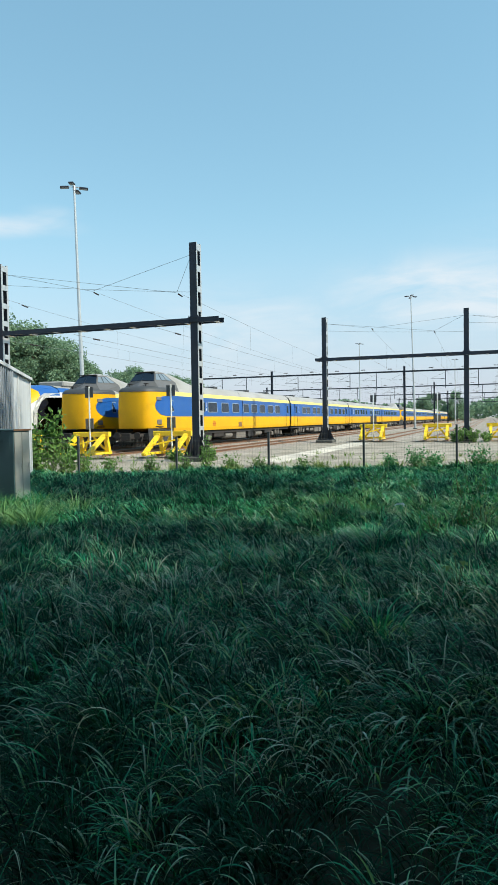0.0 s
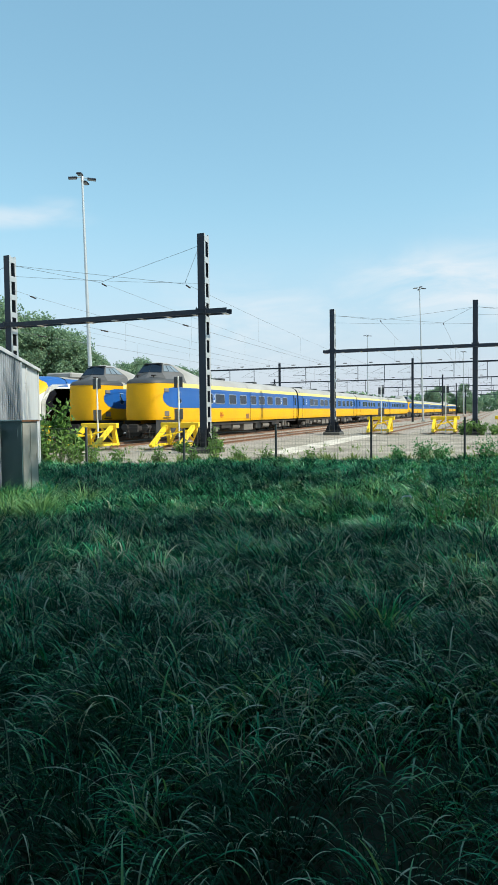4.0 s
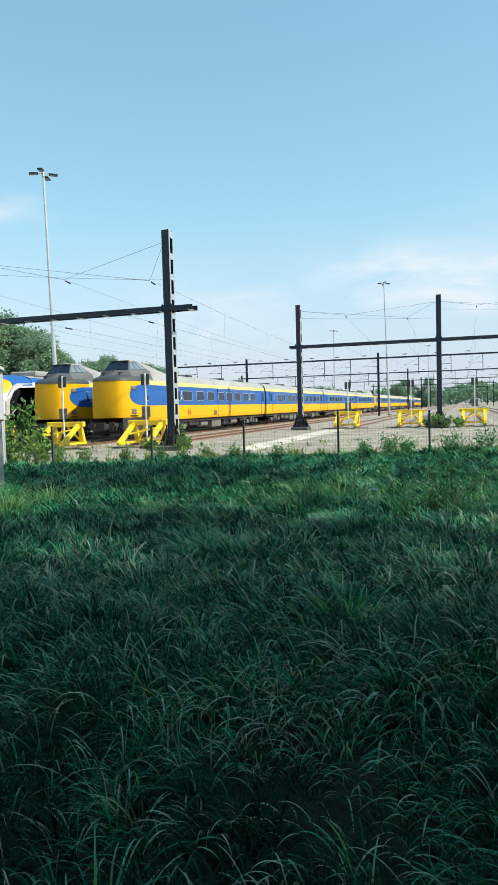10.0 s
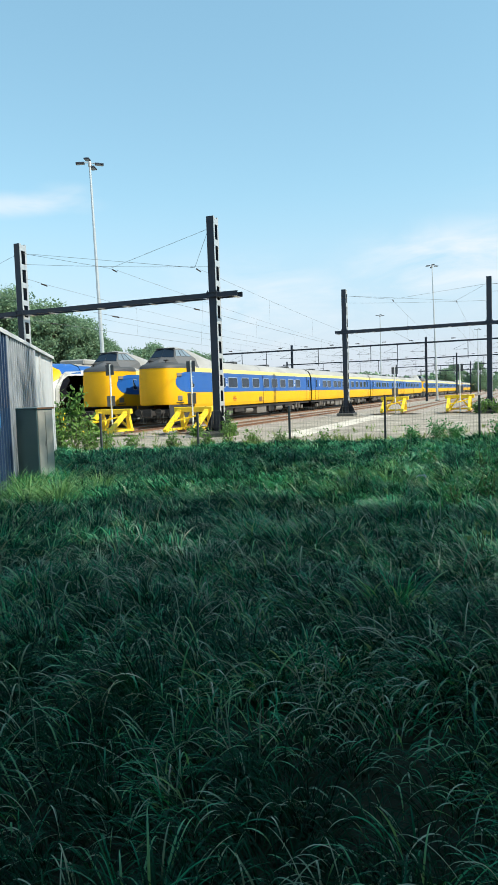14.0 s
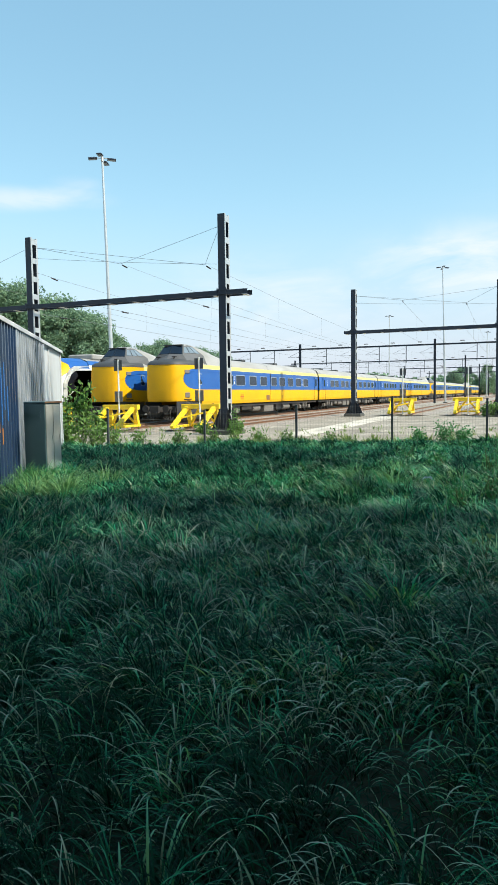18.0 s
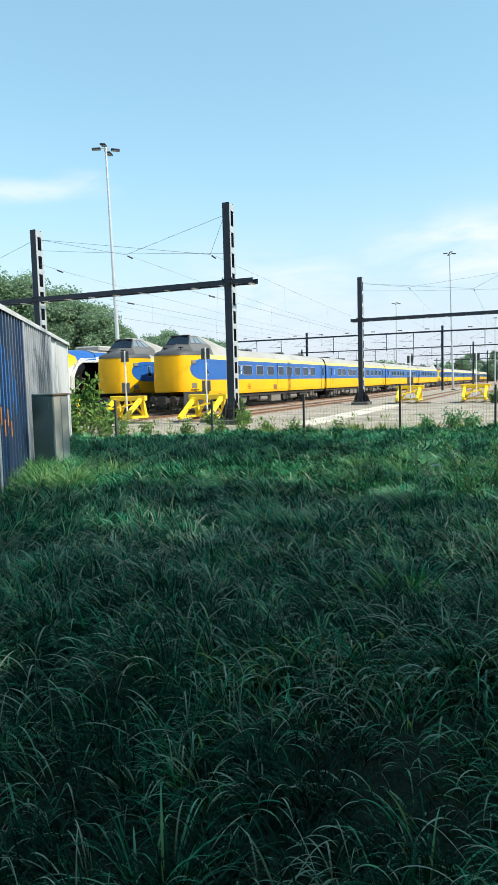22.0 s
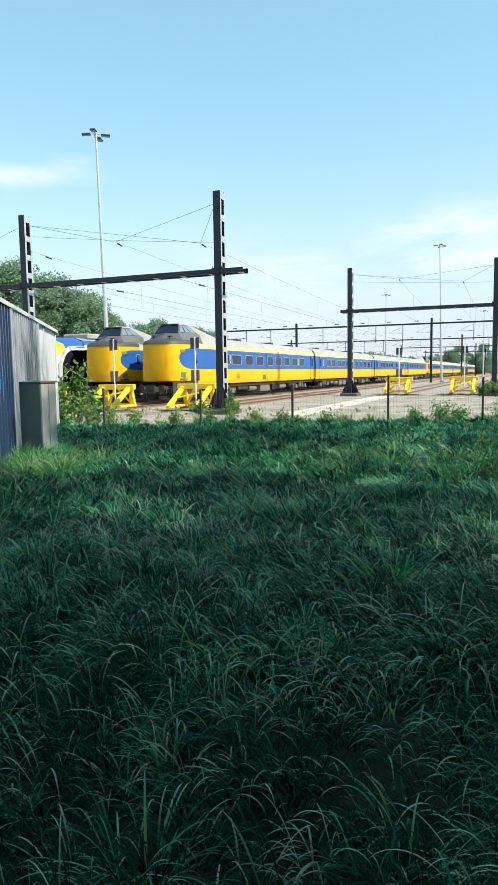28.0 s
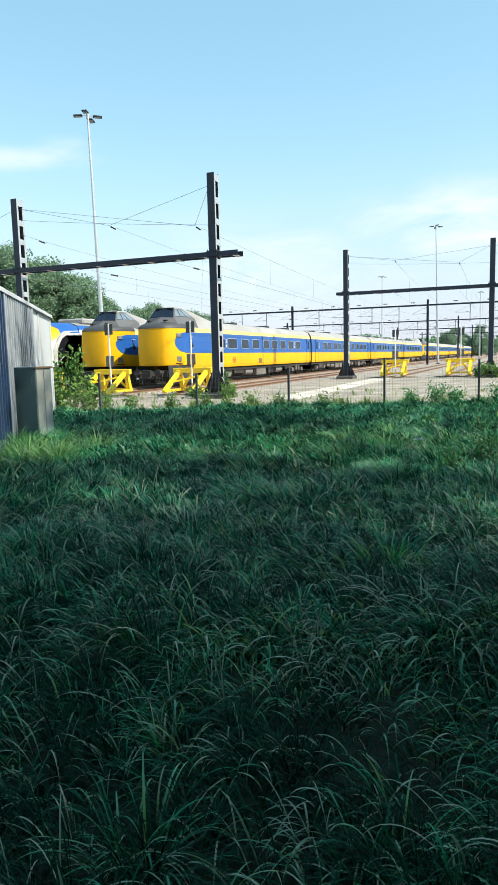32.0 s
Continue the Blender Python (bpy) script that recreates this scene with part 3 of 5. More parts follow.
def yard_portal(y, posts, z, reach=1.0):
    """A wide slim portal far down the yard, with drop arms that hold the wires of each track."""
    t = thing("catenary_gantry", pose(0, y, 0), "slim dark steel gantry with drop arms across the yard", "gantry", "yard gantries")
    for x in posts:
        bm = bmesh.new()
        box(bm, x - 0.14, x + 0.14, -0.012, 0.012, 0.0, z + 0.8)
        for s in (-0.14, 0.14):
            box(bm, x + s - 0.012, x + s + 0.012, -0.14, 0.14, 0.0, z + 0.8)
        part("post", bm, STEEL, t)
    bm = bmesh.new()
    x0, x1 = min(posts) - reach, max(posts) + 1
    box(bm, x0, x1, -0.02, 0.02, z - 0.09, z + 0.09)
    for zz in (z - 0.1, z + 0.1):
        box(bm, x0, x1, -0.12, 0.12, zz - 0.015, zz + 0.015)
    part("crossbeam", bm, STEEL, t)
    for tx in TRACKS + [-30.4, -34.6, -39, -43.2, 9.6, 14.0]:
        if not x0 < tx < x1:
            continue
        bm = bmesh.new()
        rod(bm, (tx + 2.0, 0, z), (tx + 2.0, 0, z - 2.6), 0.055, n=6)
        rod(bm, (tx + 2.0, 0, z - 1.25), (tx - 0.1, 0, z - 1.2), 0.018, n=5)
        rod(bm, (tx + 2.0, 0, z - 2.4), (tx - 0.2, 0, z - 2.55), 0.016, n=5)
        rod(bm, (tx + 2.0, 0, z - 0.3), (tx - 0.1, 0, z - 1.2), 0.013, n=5)
        arm = part("drop_arm", bm, STEEL, t)
        insulator(arm, (tx + 1.6, 0, z - 1.23), (1, 0, 0), 0.06, 0.35)
        insulator(arm, (tx, 0, z + 0.42), (1, 0, 0), 0.09, 0.5)
    return t


for gy, gp in ((102, [-32.7, -12.06, 10.5]), (152, [-50, -11.6, 10.5]), (205, [-33, -11.8, 10.5]), (262, [-33, -11.8, 10.5]), (330, [-33, -11.8, 10.5])):
    yard_portal(gy, gp, 8.6, 13.0 if gy == 102 else 1.0)


def overhead_line(x, y0, xs, zs):
    """Messenger and contact wire of one track, with droppers."""
    t = thing("overhead_line", pose(0, 0, 0), "thin dark catenary wires with droppers above a track", "wires", "overhead wires")
    stops = [y0, 102, 152, 205, 262, 330]
    if x == -22.2:
        insulator(t, (xs, y0 + 1.2, zs - 0.06), (0, 1, -0.1), 0.034, 0.38)
        wire("stay_wire", [(xs - 0.2, y0, zs + 0.12), (xs, y0 + 0.9, zs)], 0.007, t)
    for i, (a, b) in enumerate(zip(stops, stops[1:])):
        xa, xb = (xs, x) if i == 0 else (x, x)
        za = zs if i == 0 else 7.4
        m = sagged((xa, a + (0.7 if i == 0 else 0), za), (xb, b, 7.4), 0.55, 8)
        wire("messenger_wire", m, 0.0065, t)
        c = sagged((xa, a + (0.7 if i == 0 else 0), 5.85 if i == 0 else 5.7), (xb, b, 5.7), 0.05, 6)
        if i or y0 == PB:
            wire("contact_wire", c, 0.008, t)
        if i < 2:
            for wx, wy, wz in m[1:8]:
                part("dropper", rod(bmesh.new(), (wx, wy, wz), (wx, wy, 5.72), 0.004, n=4, caps=False), WIRE, t)
    return t


for ox, oxs, oy, oz in ((-26.2, -26.2, PA, 7.6), (-22.2, -21.6, PA, 7.56), (-18.2, -17.05, PA, 7.68), (-14.2, -12.8, PA, 7.3), (-8.2, -7.94, PB, 8.02), (-3.65, -3.65, PB, 7.6), (0.7, 0.9, PB, 7.6), (5.2, 5.2, PB, 7.6)):
    overhead_line(ox, oy, oxs, oz)
for ox, oz0, gap in ((-22.2, 5.80, 2.6), (-18.2, 5.82, 2.2), (-14.2, 5.96, 3.05)):
    t_low = thing("contact_line", pose(0, 0, 0), "thin dark contact wire with a section insulator along a track", "wires", "overhead wires")
    wire("contact_wire", sagged((ox, PA + 0.3, oz0), (ox, 102, 5.65), 0.1, 8), 0.0085, t_low)
    insulator(t_low, (ox, PA + gap, oz0 - 0.03), (0, 1, 0), 0.036, 0.5)


# ---------------------------------------------------------------- floodlight masts
def flood_mast(x, y, z, label, tip=0.0):
    t = thing("floodlight_mast", pose(x, y, 0, 0, tip, 0), label, "light mast", "yard light masts")
    bm = bmesh.new()
    rod(bm, (0, 0, 0), (0, 0, z * 0.45), 0.17, 0.13, n=12)
    rod(bm, (0, 0, z * 0.45), (0, 0, z), 0.125, 0.075, n=12)
    part("pole", bm, GALV, t, "galvanised tapering pole")
    bm = bmesh.new()
    box(bm, -0.3, 0.3, -0.3, 0.3, -0.05, 0.12)
    part("footing", bm, CONCRETE, t)
    heads = ((-148, 0.0), (35, -0.04), (104, -0.10), (-70, 0.06))
    bm = bmesh.new()
    for turn, lift in heads:
        c, q = math.cos(radians(turn)), math.sin(radians(turn))
        rod(bm, (0, 0, z), (c * 0.62, q * 0.62, z + lift), 0.035, n=6)
    rod(bm, (0, 0, z - 0.25), (0, 0, z + 0.08), 0.11, n=10)
    part("head_frame", bm, GALV, t)
    for turn, lift in heads:
        bm = bmesh.new()
        box(bm, 0.36, 0.98, -0.19, 0.19, -0.06, 0.05, 0.025, pose(0, 0, z + lift, 0, 0, turn) @ pose(0, 0, 0, 0, 4, 0))
        lamp = part("floodlight", bm, STEEL, t, "dark floodlight head")
        bm = bmesh.new()
        box(bm, 0.42, 0.92, -0.145, 0.145, -0.072, -0.058, 0, pose(0, 0, z + lift, 0, 0, turn) @ pose(0, 0, 0, 0, 4, 0))
        part("lamp_glass", bm, CABGLASS, lamp, "grey lamp glass")
    return t


for fx, fy, fz, tip in ((-27.80, 42, 18.72, -1.3), (-10.85, 105, 20.15, -1.5), (-27.5, 150, 18.4, 0), (-9.5, 200, 18.1, 0)):
    flood_mast(fx, fy, fz, "tall galvanised light mast with a cluster of dark floodlights", tip)


# ---------------------------------------------------------------- buffer stops with signs
def buffer_stop():
    t = thing("buffer_stop", pose(0, 0, 0), "bright yellow steel buffer stop at the end of a track", "buffer stop", "buffer stops")
    bm = bmesh.new()
    box(bm, -1.0, 1.0, -0.12, 0.12, 1.02, 1.27, 0.02)
    part("buffer_beam", bm, BUFFER, t)
    for s in (-1, 1):
        x = s * 0.72
        bm = bmesh.new()
        beam(bm, (x, 0.05, 1.1), (x, 0.35, 0.19), 0.20, 0.18)
        part("upright", bm, BUFFER, t)
        bm = bmesh.new()
        beam(bm, (x, -0.05, 1.1), (x, -1.55, 0.22), 0.19, 0.17)
        part("raking_strut", bm, BUFFER, t)
        bm = bmesh.new()
        box(bm, x - 0.09, x + 0.09, -1.65, 0.5, 0.19, 0.30, 0.01)
        part("rail_shoe", bm, BUFFER, t)
        bm = bmesh.new()
        beam(bm, (s * 0.1, -0.02, 1.02), (s * 0.66, 0.25, 0.32), 0.10, 0.10)
        part("cross_brace", bm, BUFFER, t)
        bm = bmesh.new()
        rod(bm, (s * 0.55, 0.12, 1.14), (s * 0.55, 0.22, 1.14), 0.15, n=12)
        part("buffer_pad", bm, UNDER, t, "dark rubber pad")
    bm = bmesh.new()
    box(bm, -0.72, 0.72, 0.2, 0.34, 0.22, 0.34, 0.01)
    part("foot_tie", bm, BUFFER, t)
    bm = bmesh.new()
    beam(bm, (-0.7, -0.9, 0.62), (0.7, -0.2, 0.95), 0.07, 0.07)
    part("diagonal_brace", bm, BUFFER, t)
    return t


def stop_sign():
    t = thing("stop_sign_post", pose(0, 0, 0), "thin white pole with pairs of dark sign plates seen from behind", "sign", "track end signs")
    bm = bmesh.new()
    rod(bm, (0, 0, 0.05), (0, 0, 3.45), 0.038, n=8)
    part("pole", bm, WHITE, t)
    for z0, z1 in ((2.90, 3.42), (1.40, 1.92)):
        for s in (-1, 1):
            bm = bmesh.new()
            x0, x1 = sorted((s * 0.05, s * 0.225))
            box(bm, x0, x1, -0.03, -0.012, z0 + (0 if s < 0 else 0.02), z1, 0.004)
            part("sign_plate", bm, SIGNDARK if z0 > 2 else BOXGREY, t)
    bm = bmesh.new()
    for z in (3.0, 3.3, 1.5, 1.85):
        box(bm, -0.2, 0.2, -0.012, 0.02, z - 0.015, z + 0.015)
    part("sign_bracket", bm, GALV, t)
    return t


bs, ss = buffer_stop(), stop_sign()
first = True
for bx, by in zip(TRACKS, ENDS):
    place, sp = pose(bx, by, 0), pose(bx + 0.06, by - 0.25, 0)
    if first:
        bs.matrix_world, ss.matrix_world, first = place, sp, False
    else:
        copy_thing(bs, place)
        copy_thing(ss, sp)
# ---------------------------------------------------------------- trains
SIDE = [(1.36, 1.13), (1.40, 1.32), (1.40, 2.0)]
BAND = [(1.402, 2.0), (1.395, 2.65), (1.37, 3.17)]
EDGE = [(1.372, 3.17), (1.31, 3.41)]
CROWN = [(1.312, 3.41), (1.15, 3.68), (0.78, 3.87), (0.3, 3.95), (0, 3.96), (-0.3, 3.95), (-0.78, 3.87), (-1.15, 3.68), (-1.312, 3.41)]


def mirror(p):
    return [(-x, z) for x, z in p][::-1]


def side_strip(name, prof, y0, y1, material, parent, label=""):
    for side, pr in (("right", prof), ("left", mirror(prof))):
        part(name, sweep(slab(pr, 0.03), y0, y1, closed=True), material, parent, label)


def bogie(parent, y):
    b = part("bogie", sweep([(-1.12, 0.5), (-1.12, 0.72), (-0.98, 0.78), (-0.98, 0.5)], y - 1.75, y + 1.75, closed=True), UNDER, parent, "dark dusty bogie frame")
    bm = bmesh.new()
    box(bm, 0.98, 1.12, y - 1.75, y + 1.75, 0.5, 0.75)
    box(bm, -1.0, 1.0, y - 0.3, y + 0.3, 0.5, 0.85)
    part("bogie_beam", bm, UNDER, b)
    for dy in (-1.25, 1.25):
        for s in (-1, 1):
            bm = bmesh.new()
            rod(bm, (s * 0.70, y + dy, 0.63), (s * 0.82, y + dy, 0.63), 0.44, n=20)
            rod(bm, (s * 0.82, y + dy, 0.63), (s * 1.18, y + dy, 0.63), 0.13, n=10)
            part("wheel", bm, UNDER, b)
            bm = bmesh.new()
            box(bm, s * 1.16 - 0.07, s * 1.16 + 0.07, y + dy - 0.2, y + dy + 0.2, 0.48, 0.78, 0.02)
            part("axle_box", bm, BOXGREY, b)
    for dy in (-0.35, 0.35):
        for s in (-1, 1):
            bm = bmesh.new()
            rod(bm, (s * 1.16, y + dy, 0.62), (s * 1.16, y + dy, 1.0), 0.12, n=10)
            part("spring", bm, BOXGREY, b)


def pane(parent, y0, y1, z0=2.26, z1=2.92, x=1.385):
    """A window with a pale frame, on both sides."""
    for s in (-1, 1):
        bm = bmesh.new()
        xa = s * x
        r = 0.1
        pts = []
        for cy, cz, a0 in ((y1 - r, z1 - r, 0), (y0 + r, z1 - r, 90), (y0 + r, z0 + r, 180), (y1 - r, z0 + r, 270)):
            for k in range(4):
                a = radians(a0 + k * 30)
                pts.append((cy + r * math.cos(a), cz + r * math.sin(a)))
        cy, cz = (y0 + y1) / 2, (z0 + z1) / 2
        outer = [bm.verts.new((xa + s * (0.034 - 0.03 * (z - 2.28)), y, z)) for y, z in pts]
        inner = [bm.verts.new((xa + s * (0.04 - 0.03 * (z - 2.28)), cy + (y - cy) * 0.93, cz + (z - cz) * 0.89)) for y, z in pts]
        deep = [bm.verts.new((xa + s * (0.022 - 0.03 * (z - 2.28)), cy + (y - cy) * 0.93, cz + (z - cz) * 0.89)) for y, z in pts]
        n = len(pts)
        for i in range(n):
            j = (i + 1) % n
            bm.faces.new((outer[i], outer[j], inner[j], inner[i]))
            bm.faces.new((inner[i], inner[j], deep[j], deep[i]))
        bmesh.ops.recalc_face_normals(bm, faces=bm.faces)
        w = part("window_frame", bm, FRAMEGREY, parent)
        bm = bmesh.new()
        bm.faces.new([bm.verts.new((xa + s * (0.024 - 0.03 * (z - 2.28)), cy + (y - cy) * 0.93, cz + (z - cz) * 0.89)) for y, z in pts])
        bmesh.ops.recalc_face_normals(bm, faces=bm.faces)
        part("glass_pane", bm, GLASS, w, "dark tinted window glass")


def door(parent, y, x=1.40):
    for s in (-1, 1):
        bm = bmesh.new()
        xx = s * (x + 0.008)
        box(bm, xx - 0.012, xx + 0.012, y - 0.42, y + 0.42, 2.03, 3.13, 0.01)
        d = part("door_leaf", bm, BLUE, parent, "blue passenger door")
        bm = bmesh.new()
        box(bm, s * (x + 0.022) - 0.006, s * (x + 0.022) + 0.006, y - 0.2, y + 0.2, 2.3, 2.92, 0.004)
        part("door_glass", bm, GLASS, d)
        bm = bmesh.new()
        for yy in (-0.44, 0.44):
            box(bm, s * (x + 0.004) - 0.01, s * (x + 0.004) + 0.01, y + yy - 0.012, y + yy + 0.012, 1.16, 3.16)
        part("door_gap", bm, UNDER, d)


def underside(parent, y0, y1, seed):
    rnd = random.Random(seed)
    bm = bmesh.new()
    box(bm, -1.25, 1.25, y0 + 0.2, y1 - 0.2, 0.92, 1.08)
    part("underframe", bm, UNDER, parent, "dark underframe")
    y = y0 + 4.6
    while y < y1 - 5.6:
        w = rnd.uniform(0.7, 1.9)
        low = rnd.uniform(0.42, 0.7)
        kind = rnd.random()
        bm = bmesh.new()
        if kind < 0.3:
            bm.free()
            for s in (-1, 1):
                bm = bmesh.new()
                rod(bm, (s * 1.0, y, 0.72), (s * 1.0, y + w, 0.72), 0.2, n=12)
                part("air_tank", bm, BOXGREY, parent)
        else:
            box(bm, -1.2, 1.2, y, y + w, low, 0.98, 0.03)
            part("equipment_box", bm, BOXGREY if kind > 0.72 else UNDER, parent)
        y += w + rnd.uniform(0.25, 0.8)


def roof_gear(parent, y0, y1, seed):
    rnd = random.Random(seed)
    for k in range(4):
        y = y0 + (y1 - y0) * (0.14 + 0.24 * k) + rnd.uniform(-0.6, 0.6)
        bm = bmesh.new()
        box(bm, -0.55, 0.55, y - 0.3, y + 0.3, 3.9, 4.06, 0.04)
        part("roof_vent", bm, NOSEGREY, parent)
    for y in (y0 + 0.6, y1 - 0.6, y0 + (y1 - y0) * 0.47):
        bm = sweep([(a * 1.012, b + 0.012) for a, b in CROWN], y - 0.02, y + 0.02)
        part("roof_seam", bm, NOSEGREY, parent)


def emblem(parent, y, z, x=1.412):
    """The operator's mark as plain shapes: two small dark red bars and a ring piece."""
    bm = bmesh.new()
    for k in range(3):
        box(bm, x - 0.004, x + 0.004, y - 0.24 + k * 0.17, y - 0.17 + k * 0.17, z - 0.18, z + 0.18)
    box(bm, x - 0.004, x + 0.004, y - 0.33, y + 0.3, z - 0.035, z + 0.035)
    part("emblem", bm, MARKRED, parent, "small dark red operator mark")




def coach_body(t, y0, y1, windows, doors, seed):
    side_strip("lower_side", SIDE, y0, y1, YELLOW, t, "yellow lower side panel")
    side_strip("window_band", BAND, y0, y1, BLUE, t, "blue window band")
    side_strip("eaves_stripe", EDGE, y0, y1, STRIPE, t, "pale yellow stripe under the roof")
    part("roof", sweep(CROWN, y0, y1, steps=6), ROOF, t, "weathered grey roof", smooth=True)
    for a, b in windows:
        pane(t, a, b)
    for y in doors:
        door(t, y)
    underside(t, y0, y1, seed)
    roof_gear(t, y0, y1, seed + 5)
    bogie(t, y0 + 3.6 if seed % 10 else y0 + 4.2)
    bogie(t, y1 - 3.4)
    bm = bmesh.new()
    box(bm, -0.9, 0.9, y1 - 0.02, y1 + 0.36, 1.1, 3.7, 0.03)
    part("gangway", bm, UNDER, t, "dark rubber gangway")


def middle_windows(y0):
    """Two groups of close-set windows, and a gap where the body is joined."""
    firsts = (3.75, 5.4, 7.75, 9.5, 11.6, 13.5, 15.65, 17.95, 20.1, 22.2)
    return [(y0 + y, y0 + y + 1.42) for y in firsts if not 12 < y < 15]


def nose(t, flip=False):
    """The rounded nose and the raised cab of a head carriage, front at y = 0, body from y = 2.6."""
    # plan of the nose: (half width, y) from the flank to the front
    plan = [(1.40, 2.6), (1.385, 2.1), (1.32, 1.55), (1.20, 1.05), (1.03, 0.66), (0.84, 0.40), (0.62, 0.31), (0.3, 0.27), (0, 0.26)]
    full = plan + [(-a, b) for a, b in plan[:-1]][::-1]

    def skin(name, levels, material, label, smooth=True, keep=None):
        bm = bmesh.new()
        rows = []
        for z, k, back in levels:
            rows.append([bm.verts.new((x * k, y + back * max(0, (2.6 - y) / 2.6), z)) for x, y in full])
        for a, b in zip(rows, rows[1:]):
            for i in range(len(full) - 1):
                if keep and not keep(i):
                    continue
                bm.faces.new((a[i], a[i + 1], b[i + 1], b[i]))
        bmesh.ops.recalc_face_normals(bm, faces=bm.faces)
        return part(name, bm, material, t, label, smooth)
    skin("nose_shell", [(1.36, 0.985, 0.0), (1.5, 1.0, -0.02), (2.02, 1.0, -0.03), (2.8, 0.995, 0.0), (3.36, 0.972, 0.05)], YELLOW, "yellow rounded nose")
    skin("nose_brow", [(3.36, 0.978, 0.03), (3.46, 0.968, 0.07), (3.58, 0.91, 0.25), (3.66, 0.80, 0.6), (3.72, 0.62, 1.0)], NOSEGREY, "dark grey brow above the nose")
    # top deck between the brow and the cab
    bm = bmesh.new()
    ring = [bm.verts.new((x * 0.62, y + 1.0 * max(0, (2.6 - y) / 2.6), 3.72)) for x, y in full]
    bm.faces.new(ring)
    part("nose_deck", bm, NOSEGREY, t)
    # cab: raked windscreen, leaning sides with windows, rounded roof that runs down to the coach roof
    A, B, C, D = (0.80, 1.50, 3.94), (0.60, 1.93, 4.45), (0.65, 2.75, 4.50), (1.10, 3.50, 3.95)
    E, F = (1.17, 1.36, 3.50), (1.312, 3.50, 3.41)
    A0, B0, E0 = (0, 1.42, 3.98), (0, 1.86, 4.51), (0, 0.95, 3.66)

    def faces(name, quads, material, label, smooth=False):
        bm = bmesh.new()
        for s in (1, -1):
            for q in quads:
                f = [bm.verts.new((x * s, y, z)) for x, y, z in q]
                bm.faces.new(f if s > 0 else f[::-1])
        bmesh.ops.remove_doubles(bm, verts=bm.verts, dist=0.001)
        bmesh.ops.recalc_face_normals(bm, faces=bm.faces)
        return part(name, bm, material, t, label, smooth)
    faces("cab_shell", [(E0, E, A, A0), (E, F, D, A), (A, D, C, B), (A0, A, B, B0)], CABGREY, "dark grey cab and bonnet")
    # roof sections from the windscreen's top edge back to the coach roof
    rows = [[(0.60, 1.93, 4.45), (0.32, 1.88, 4.50), (0, 1.86, 4.51)], [(0.63, 2.35, 4.50), (0.34, 2.33, 4.58), (0, 2.32, 4.61)], [(0.65, 2.75, 4.50), (0.36, 2.78, 4.60), (0, 2.79, 4.64)]]
    quads = [(a[i], a[i + 1], b[i + 1], b[i]) for a, b in zip(rows, rows[1:]) for i in range(2)]
    high = [F, D, C, (0.36, 2.78, 4.60), (0, 2.79, 4.64)]
    low = [(1.312, 7.2, 3.41), (1.15, 7.2, 3.68), (0.78, 7.2, 3.87), (0.3, 7.2, 3.95), (0, 7.2, 3.96)]
    ladder = []
    for k in range(9):
        f = k / 8
        drop = f * f * (3 - 2 * f) * 0.6 + f * 0.4
        ladder.append([tuple(h[i] + (g[i] - h[i]) * (f if i == 1 else drop) for i in range(3)) for h, g in zip(high, low)])
    quads += [(a[i], a[i + 1], b[i + 1], b[i]) for a, b in zip(ladder, ladder[1:]) for i in range(4)]
    faces("cab_roof", quads, ROOF, "pale grey cab roof", True)

    def inset(quad, u0, u1, v0, v1, s, lift):
        """A patch of the quad between two shares along and up it, lifted off its face."""
        p = [Vector((q[0] * s, q[1], q[2])) for q in quad]
        nrm = (p[1] - p[0]).cross(p[3] - p[0]).normalized() * s

        def at(u, v):
            return p[0].lerp(p[1], u).lerp(p[3].lerp(p[2], u), v) + nrm * lift
        bm = bmesh.new()
        o = [bm.verts.new(at(u, v)) for u, v in ((u0, v0), (u1, v0), (u1, v1), (u0, v1))]
        i = [bm.verts.new(at(u, v) - nrm * 0.03) for u, v in ((u0, v0), (u1, v0), (u1, v1), (u0, v1))]
        bm.faces.new(o)
        for k in range(4):
            bm.faces.new((o[k], o[(k + 1) % 4], i[(k + 1) % 4], i[k]))
        bmesh.ops.recalc_face_normals(bm, faces=bm.faces)
        return bm
    for s in (1, -1):
        part("windscreen", inset((A0, A, B, B0), 0.02, 0.93, 0.08, 0.92, s, 0.02), GLASS, t, "dark raked windscreen")
        for u0, u1 in ((0.05, 0.30), (0.345, 0.60), (0.645, 0.90)):
            part("cab_side_window", inset((A, D, C, B), u0, u1, 0.20, 0.86, s, 0.02), CABGLASS, t, "cab side window, grey for the sky seen through it")
        bm = bmesh.new()
        rod(bm, (s * 0.5, 0.95, 3.62), (s * 0.5, 1.05, 3.82), 0.03, n=6)
        box(bm, s * 0.5 - 0.13, s * 0.5 + 0.13, 0.96, 1.14, 3.78, 3.84, 0.02)
        part("horn", bm, UNDER, t, "small dark horn")
    bm = bmesh.new()
    box(bm, -0.60, 0.60, 1.80, 2.02, 4.485, 4.535, 0.02)
    part("cab_visor", bm, NOSEGREY, t, "dark visor over the windscreen")
    # blue rounded start of the window band
    for s in (-1, 1):
        bm = bmesh.new()
        cy, cz, ry, rz = 2.65, 2.585, 1.78, 0.585
        pts = [(cy, cz - rz)] + [(cy - ry * math.sin(radians(a)) ** 0.48, cz - rz * math.cos(radians(a))) for a in range(15, 166, 15)] + [(cy, cz + rz)]

        def skinx(y, z):
            for (xa, ya), (xb, yb) in zip(plan, plan[1:]):
                if yb <= y <= ya:
                    x = xb + (xa - xb) * (y - yb) / (ya - yb)
